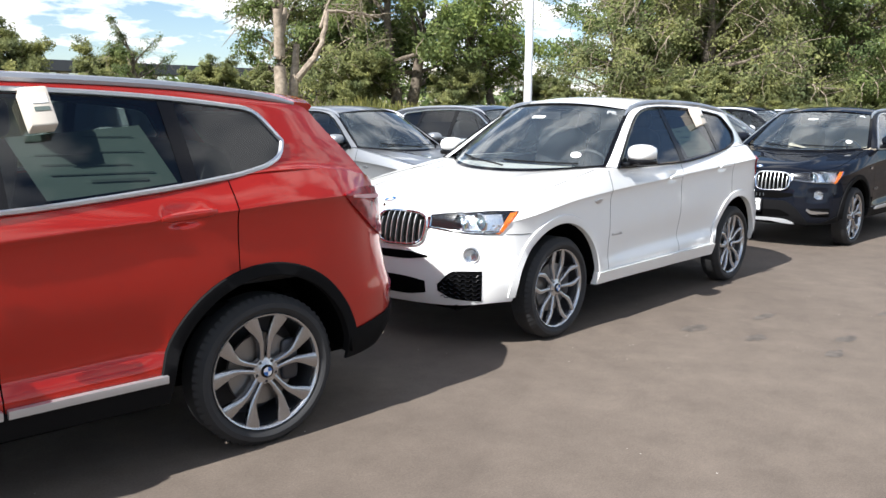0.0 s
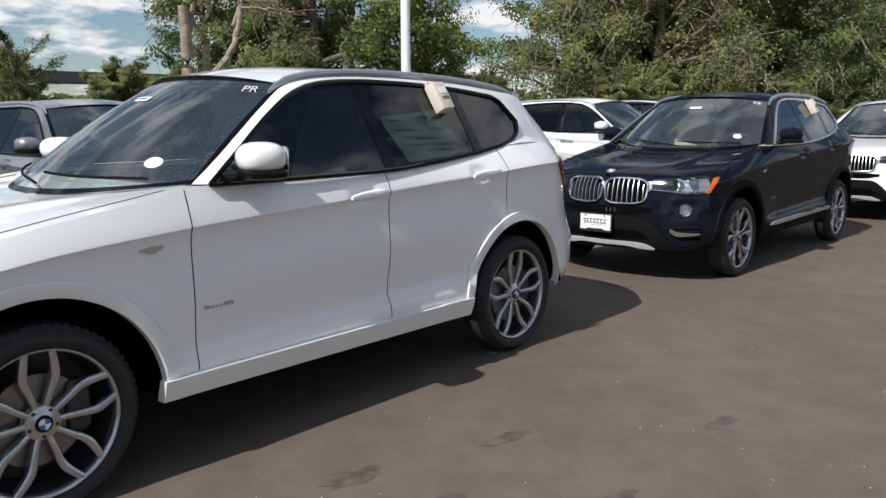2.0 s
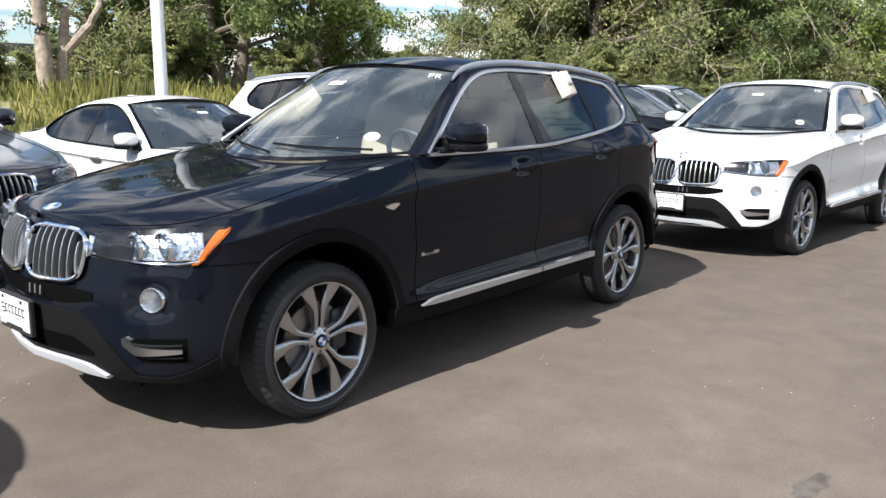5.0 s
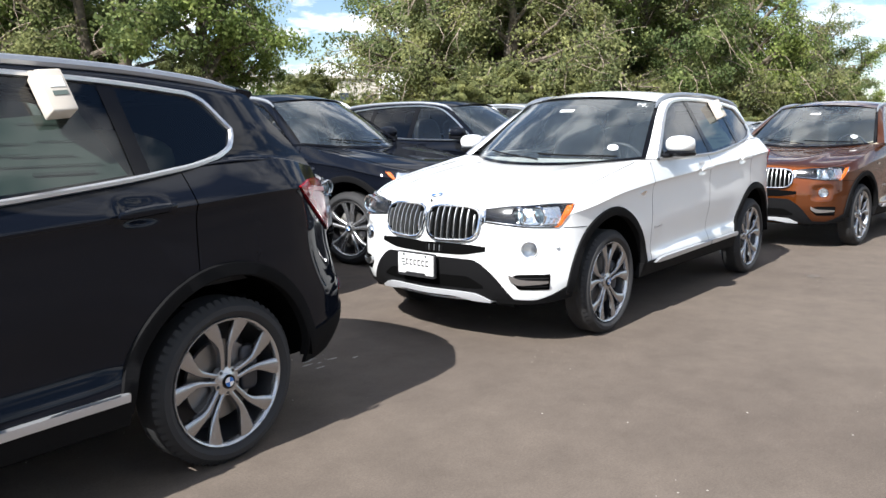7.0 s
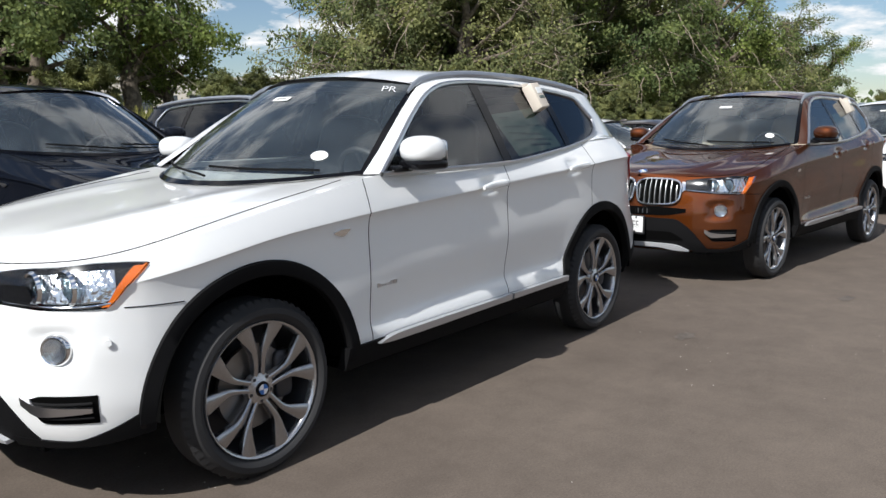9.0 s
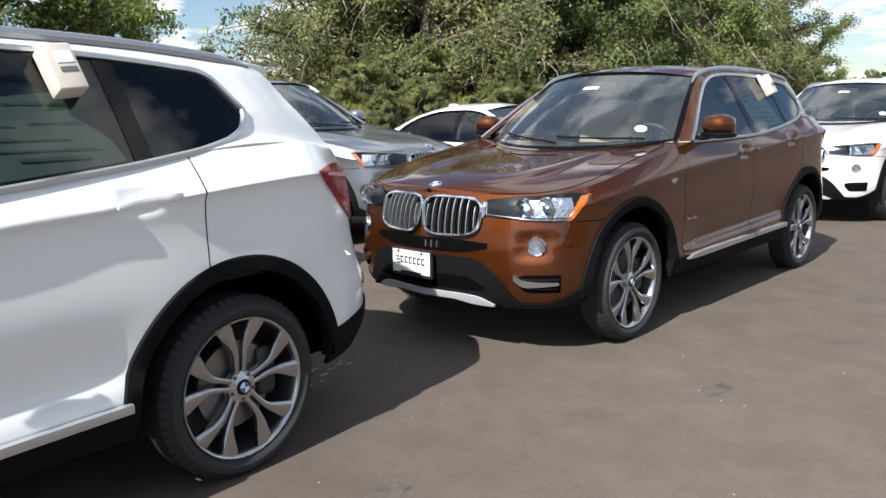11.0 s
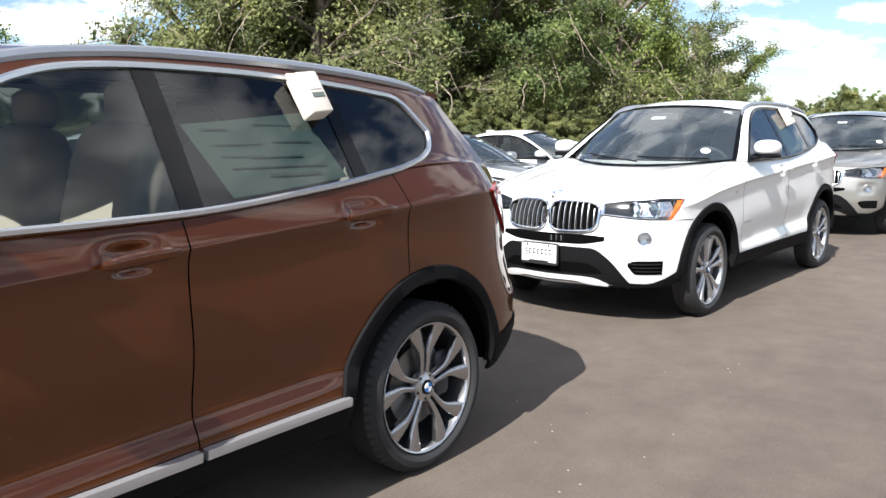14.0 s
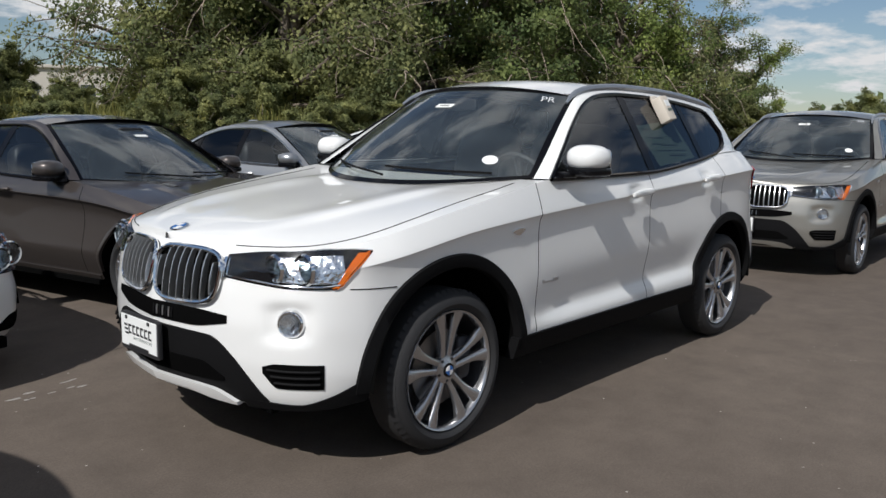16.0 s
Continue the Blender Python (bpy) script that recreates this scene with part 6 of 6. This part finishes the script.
def leaves(centres, size, per, spread, r, droop=0.0):
    """Leaf sprays: small bent quads scattered round the twig ends, each an island of its own."""
    c = np.repeat(np.array(centres, float), per, axis=0)
    n = len(c)
    g = np.random.default_rng(r.randrange(10 ** 6))
    d = g.normal(0, 1, (n, 3)); d /= np.linalg.norm(d, axis=1)[:, None]
    c = c + d * (spread * g.random((n, 1)) ** 0.5) * (1, 1, 0.75)
    c[:, 2] -= droop * g.random(n) ** 2
    mid = np.array(centres, float).mean(0)
    nor = (c - mid) / (np.linalg.norm(c - mid, axis=1)[:, None] + 1e-6) + np.array((0, 0, 0.5)) + g.normal(0, 0.55, (n, 3))
    nor /= np.linalg.norm(nor, axis=1)[:, None]
    a = np.cross(nor, g.normal(0, 1, (n, 3))); a /= np.linalg.norm(a, axis=1)[:, None]
    b = np.cross(nor, a)
    s = size * g.uniform(0.55, 1.3, (n, 1))
    v = np.stack([c - a * s, c + b * s * 0.55, c + a * s, c - b * s * 0.55], 1).reshape(-1, 3)
    f = np.arange(4 * n).reshape(-1, 4)
    return v, f


def tree_mesh(seed, height, spread, leaf, leaf_size, density, low=0.16, droop=0.0, trunks=1, dead=0.0):
    r = random.Random(seed)
    wood, twigs, ends = Geo(), Geo(), []
    for k in range(trunks):
        a = r.uniform(0, 6.28)
        base = (0.5 * k * math.cos(a), 0.5 * k * math.sin(a), -0.1)
        lean = Vector((r.uniform(-1, 1), r.uniform(-1, 1), 0)) * height * 0.07
        top = (base[0] + lean.x, base[1] + lean.y, height * r.uniform(0.55, 0.66))
        tr = height * 0.028 / (1 + 0.25 * (trunks - 1))
        path = limb(wood, base, top, tr * 1.25, tr * 0.45, height * 0.05, r, 11, 10)
        for i in range(15):
            t = r.uniform(low, 1.0)
            p = Vector(path[min(10, int(t * 10))])
            ang = r.uniform(0, 6.28)
            ln = spread * r.uniform(0.55, 1.0) * (1.12 - 0.45 * t)
            q = p + Vector((math.cos(ang) * ln, math.sin(ang) * ln, height * r.uniform(0.02, 0.30) * (0.4 + t)))
            br = limb(wood, p, q, tr * 0.42, tr * 0.09, ln * 0.16, r, 8, 6)
            for j in range(6):
                s = Vector(br[r.randrange(3, 8)])
                a2 = r.uniform(0, 6.28)
                l2 = ln * r.uniform(0.2, 0.5)
                e = s + Vector((math.cos(a2) * l2, math.sin(a2) * l2, l2 * r.uniform(-0.35, 0.6)))
                tw = limb(twigs if r.random() < dead else wood, s, e, tr * 0.10, tr * 0.025, l2 * 0.15, r, 6, 4)
                if r.random() > dead:
                    ends.append(e); ends.append(Vector(tw[3])); ends.append(s)
            ends.append(q)
    # bare twigs that hang out of the crown
    for k in range(int(260 * dead)):
        e = r.choice(ends)
        out = Vector((e.x, e.y, 0)).normalized() if e.x * e.x + e.y * e.y > 0.1 else Vector((1, 0, 0))
        a = e + out * spread * 0.10
        b = a + out * r.uniform(0.1, 0.9) + Vector((r.uniform(-0.6, 0.6), r.uniform(-0.6, 0.6), -r.uniform(0.4, 2.0)))
        limb(twigs, e, b, 0.028, 0.009, 0.35, r, 6, 4)
    centres = [tuple(e) for e in ends]
    v, f = leaves(centres, leaf_size, density, spread * 0.118, r, droop)
    return wood, twigs, v, f


def quad_mesh(name, v, f, mat):
    me = bpy.data.meshes.new(name)
    me.vertices.add(len(v)); me.vertices.foreach_set("co", v.ravel())
    me.loops.add(len(f) * 4); me.loops.foreach_set("vertex_index", f.ravel())
    me.polygons.add(len(f)); me.polygons.foreach_set("loop_start", np.arange(0, 4 * len(f), 4))
    me.update(calc_edges=True)
    me.materials.append(mat)
    return me


def build_tree(label, seed, height, spread, leaf, leaf_size, density, low=0.16, droop=0.0, trunks=1, dead=0.1):
    t = thing("tree", pose(0, 0, 0), label, "tree", "trees along the edge of the lot")
    wood, twigs, v, f = tree_mesh(seed, height, spread, leaf, leaf_size, density, low, droop, trunks, dead)
    part("trunk", wood, M["bark"], t, "rough brown trunk and limbs", weld=False)
    crown = new("crown", quad_mesh("crown", v, f, M[leaf]))
    crown.parent = t
    tagged(crown, "leafy green crown with gaps")
    if twigs.v:
        part("dead_branch", twigs, M["deadwood"], t, "bleached bare twigs", weld=False)["kind"] = "stuff"
    return t


TREES = {
    "a": build_tree("large leafy cottonwood tree beyond the lot", 3, 13.0, 5.6, "leaf_a", 0.105, 70, 0.20, 0.6, 1, 0.14),
    "b": build_tree("dense dark green elm tree beyond the lot", 11, 12.0, 5.2, "leaf_b", 0.10, 66, 0.18, 0.3, 2, 0.22),
    "c": build_tree("olive-green willow with bare twigs", 23, 12.5, 5.8, "leaf_c", 0.095, 66, 0.12, 0.9, 2, 0.36),
    "d": build_tree("small bushy olive-green tree beyond the lot", 31, 6.0, 3.0, "leaf_c", 0.09, 60, 0.02, 0.2, 3, 0.08),
    "e": build_tree("thin open-crowned tree beyond the lot", 47, 11.0, 4.0, "leaf_b", 0.10, 44, 0.25, 0.5, 1, 0.25),
}
# kind, x, y, scale, turn
GROVE = [
    ("e", 19.5, 38, 1.0, 20), ("b", 23.0, 31.5, 1.08, 40), ("a", 27.3, 30, 0.95, 130), ("a", 30.2, 31.2, 0.66, 200), ("c", 20.5, 36, 0.9, 300), ("b", 24.5, 38, 1.15, 200), 
    ("c", 42.8, 30.0, 1.05, 200), ("c", 44.0, 26.0, 1.15, 310), ("b", 47.5, 28.0, 1.2, 80), ("c", 49.5, 24.0, 1.2, 15), ("a", 53.0, 24.5, 1.15, 260),
    ("b", 57.0, 22.0, 1.2, 170), ("c", 61.0, 21.5, 1.15, 95), ("a", 65.0, 20.0, 1.1, 30), ("b", 47.5, 34.5, 1.3, 250), ("a", 50.0, 31.5, 1.35, 140),
    ("c", 57.0, 29.0, 1.3, 60), ("b", 64.0, 27.0, 1.3, 330), ("a", 71.0, 25.0, 1.2, 10), ("c", 70.0, 19.5, 1.0, 280), ("b", 78.5, 18.5, 0.9, 220), ("a", 83.0, 17.0, 0.75, 300),
    ("d", 13, 34, 0.55, 10), ("d", 16.5, 36, 0.5, 70), ("d", 8, 33, 0.62, 140), ("d", 3.5, 31, 0.7, 200), ("d", 28, 24.0, 0.40, 250), ("d", 31, 25, 0.28, 300), ("d", 34.5, 25, 0.30, 200), ("d", 38, 24, 0.5, 120),
    ("d", 41, 23.5, 0.62, 45), ("d", 47, 22, 0.6, 90), ("d", 52, 20.5, 0.65, 120), ("d", 58, 19, 0.65, 160), ("d", 66, 17, 0.75, 210), ("d", 74, 15, 0.7, 20),
    ("d", 90, 13, 0.75, 60), ("d", 100, 11, 0.8, 310), ("d", 84, 12, 0.5, 110), ("e", 8.1, 30.4, 0.42, 60), ("d", 20, 32, 0.7, 33), ("d", -1, 33, 1.2, 90), ("d", 24, 28, 0.55, 15),
    ("d", 44, 30, 0.9, 15), ("d", 50, 27, 0.9, 75), ("d", 56, 25, 0.9, 145), ("d", 62, 24, 0.9, 205), ("d", 110, 8, 0.9, 100), ("d", 37.5, 31, 0.28, 10), ("d", 40, 32, 0.30, 130), ("d", 42, 30.5, 0.28, 250), ("d", 34.8, 32, 0.58, 60),
    ("d", 25.5, 18.0, 0.30, 15), ("d", 28, 17.2, 0.31, 80), ("d", 30.5, 18.3, 0.32, 160), ("d", 33, 17.4, 0.33, 230), ("d", 35.5, 18.0, 0.38, 300), ("d", 38, 17.0, 0.38, 40),
    ("d", 40.5, 17.8, 0.42, 110), ("d", 43, 17.0, 0.40, 190), ("d", 45.5, 17.6, 0.44, 270), ("d", 48.5, 16.8, 0.40, 330), ("d", 52, 16.5, 0.42, 70), ("d", 56, 16.0, 0.40, 140), ("d", 120, 14, 1.2, 180),
]
used = set()
for kind, x, y, s, turn in GROVE:
    m = pose(x, y, float(bank(y)) - 0.12, 0, 0, turn) @ Matrix.Scale(s, 4)
    if kind in used:
        copy_thing(TREES[kind], pose(x, y, float(bank(y)) - 0.12, 0, 0, turn)).matrix_world = m
    else:
        TREES[kind].matrix_world = m
        used.add(kind)

# broken dead trunks at the grass edge
snag = thing("dead_tree", pose(14.6, 29.5, 1.3), "broken bleached dead tree trunk with bare limbs", "tree", "trees along the edge of the lot")
r5 = random.Random(5)
g = Geo()
limb(g, (0, 0, 0), (-0.15, 0, 4.9), 0.34, 0.20, 0.2, r5, 12, 10)
limb(g, (-0.05, 0, 3.6), (0.35, 0.1, 5.0), 0.15, 0.10, 0.1, r5, 7, 8)
limb(g, (0.6, 0, 0), (0.95, 0.2, 3.4), 0.30, 0.14, 0.2, r5, 10, 9)
limb(g, (0.8, 0, 1.8), (2.4, -0.2, 5.0), 0.17, 0.10, 0.3, r5, 10, 8)
limb(g, (2.4, -0.2, 5.0), (5.2, -0.6, 4.9), 0.10, 0.035, 0.5, r5, 12, 7)
limb(g, (2.0, -0.2, 4.2), (3.2, 0.3, 6.2), 0.08, 0.03, 0.3, r5, 9, 6)
for k in range(26):
    a = (r5.uniform(2, 5), r5.uniform(-0.8, 0.2), r5.uniform(4.8, 5.4))
    limb(g, a, (a[0] + r5.uniform(-0.4, 1.6), a[1] + r5.uniform(-0.6, 0.6), a[2] + r5.uniform(-1.8, 0.6)), 0.028, 0.009, 0.3, r5, 7, 4)
part("trunk", g, M["deadwood"], snag, "pale weathered wood", weld=False)

# ---- tall grass ----
def grass_field():
    g = np.random.default_rng(12)
    n = 42000
    x = g.uniform(-12, 62, n); y = 13.8 + g.gamma(1.6, 3.6, n)
    patch_ = 0.6 + 0.4 * np.sin(0.7 * x + 1.3) * np.cos(0.45 * y)
    h = g.uniform(0.35, 0.95, n) * patch_
    a = g.uniform(0, 6.283, n); w = g.uniform(0.02, 0.05, n)
    lean = g.normal(0, 0.22, (n, 2)) * h[:, None]
    b0 = np.stack([x - w * np.cos(a), y - w * np.sin(a), bank(y)], -1)
    b1 = np.stack([x + w * np.cos(a), y + w * np.sin(a), bank(y)], -1)
    t1 = np.stack([x + lean[:, 0] + 0.3 * w * np.cos(a), y + lean[:, 1] + 0.3 * w * np.sin(a), h + bank(y)], -1)
    t0 = np.stack([x + lean[:, 0] - 0.3 * w * np.cos(a), y + lean[:, 1] - 0.3 * w * np.sin(a), h + bank(y)], -1)
    v = np.stack([b0, b1, t1, t0], 1).reshape(-1, 3)
    return v, np.arange(4 * n).reshape(-1, 4)


v, f = grass_field()
tagged(new("grass", quad_mesh("grass", v, f, M["grass"])), "tall yellow-green dry grass beyond the lot", "grass", kind="stuff")

# ---- distance ----
def far_building(x, y, w, d, h, turn, label, band):
    b = thing("building", pose(x, y, float(bank(y)) - 0.12, 0, 0, turn), label, "building")
    part("wall", Geo().box((0, 0, h / 2), (w, d, h), b=0.05), M["far_wall"], b)
    part("roof", Geo().box((0, 0, h + 0.3), (w + 1.2, d + 1.2, 0.6), b=0.05), M["far_roof"] if band else M["far_wall"], b)
    n = int(w / 5)
    for k in range(n):
        part("window", Geo().box((-w / 2 + 2.5 + k * 5, -d / 2 - 0.02, h * 0.55), (2.6, 0.08, h * 0.3), b=0.02), M["far_glass"], b, key=("farwin", w, k))
    return b


far_building(112, 150, 60, 20, 10, -38, "low pale building far behind the trees", False)
over = thing("overpass", pose(20, 190, -0.05, 0, 0, -6), "long dark grey overpass far away", "overpass")
part("deck", Geo().box((0, 0, 11.2), (150, 9, 2.4), b=0.1), M["far_roof"], over)
for k in range(8):
    part("pier", Geo().box((-66 + 19 * k, 0, 5.0), (2.0, 4, 10), b=0.1), M["concrete"], over, key="pier%d" % k)


def far_woods():
    g = np.random.default_rng(4)
    n = 16000
    x = g.uniform(-140, 260, n)
    y = 105 + 45 * np.sin(x * 0.021) + g.normal(0, 6, n) - 0.25 * np.abs(x - 40)
    z = g.random(n) ** 0.8 * (5.5 + 2.5 * np.sin(x * 0.13) + 2 * np.sin(x * 0.31 + 1))
    c = np.stack([x, y, z], -1)
    a = g.normal(0, 1, (n, 3)); a /= np.linalg.norm(a, axis=1)[:, None]
    b = np.cross(a, g.normal(0, 1, (n, 3))); b /= np.linalg.norm(b, axis=1)[:, None]
    s = g.uniform(0.5, 1.1, (n, 1))
    v = np.stack([c - a * s, c + b * s * 0.7, c + a * s, c - b * s * 0.7], 1).reshape(-1, 3)
    return v, np.arange(4 * n).reshape(-1, 4)


v, f = far_woods()
tagged(new("far_woods", quad_mesh("far_woods", v, f, M["far_leaf"])), "distant green scrub and woods", "woods", kind="stuff")
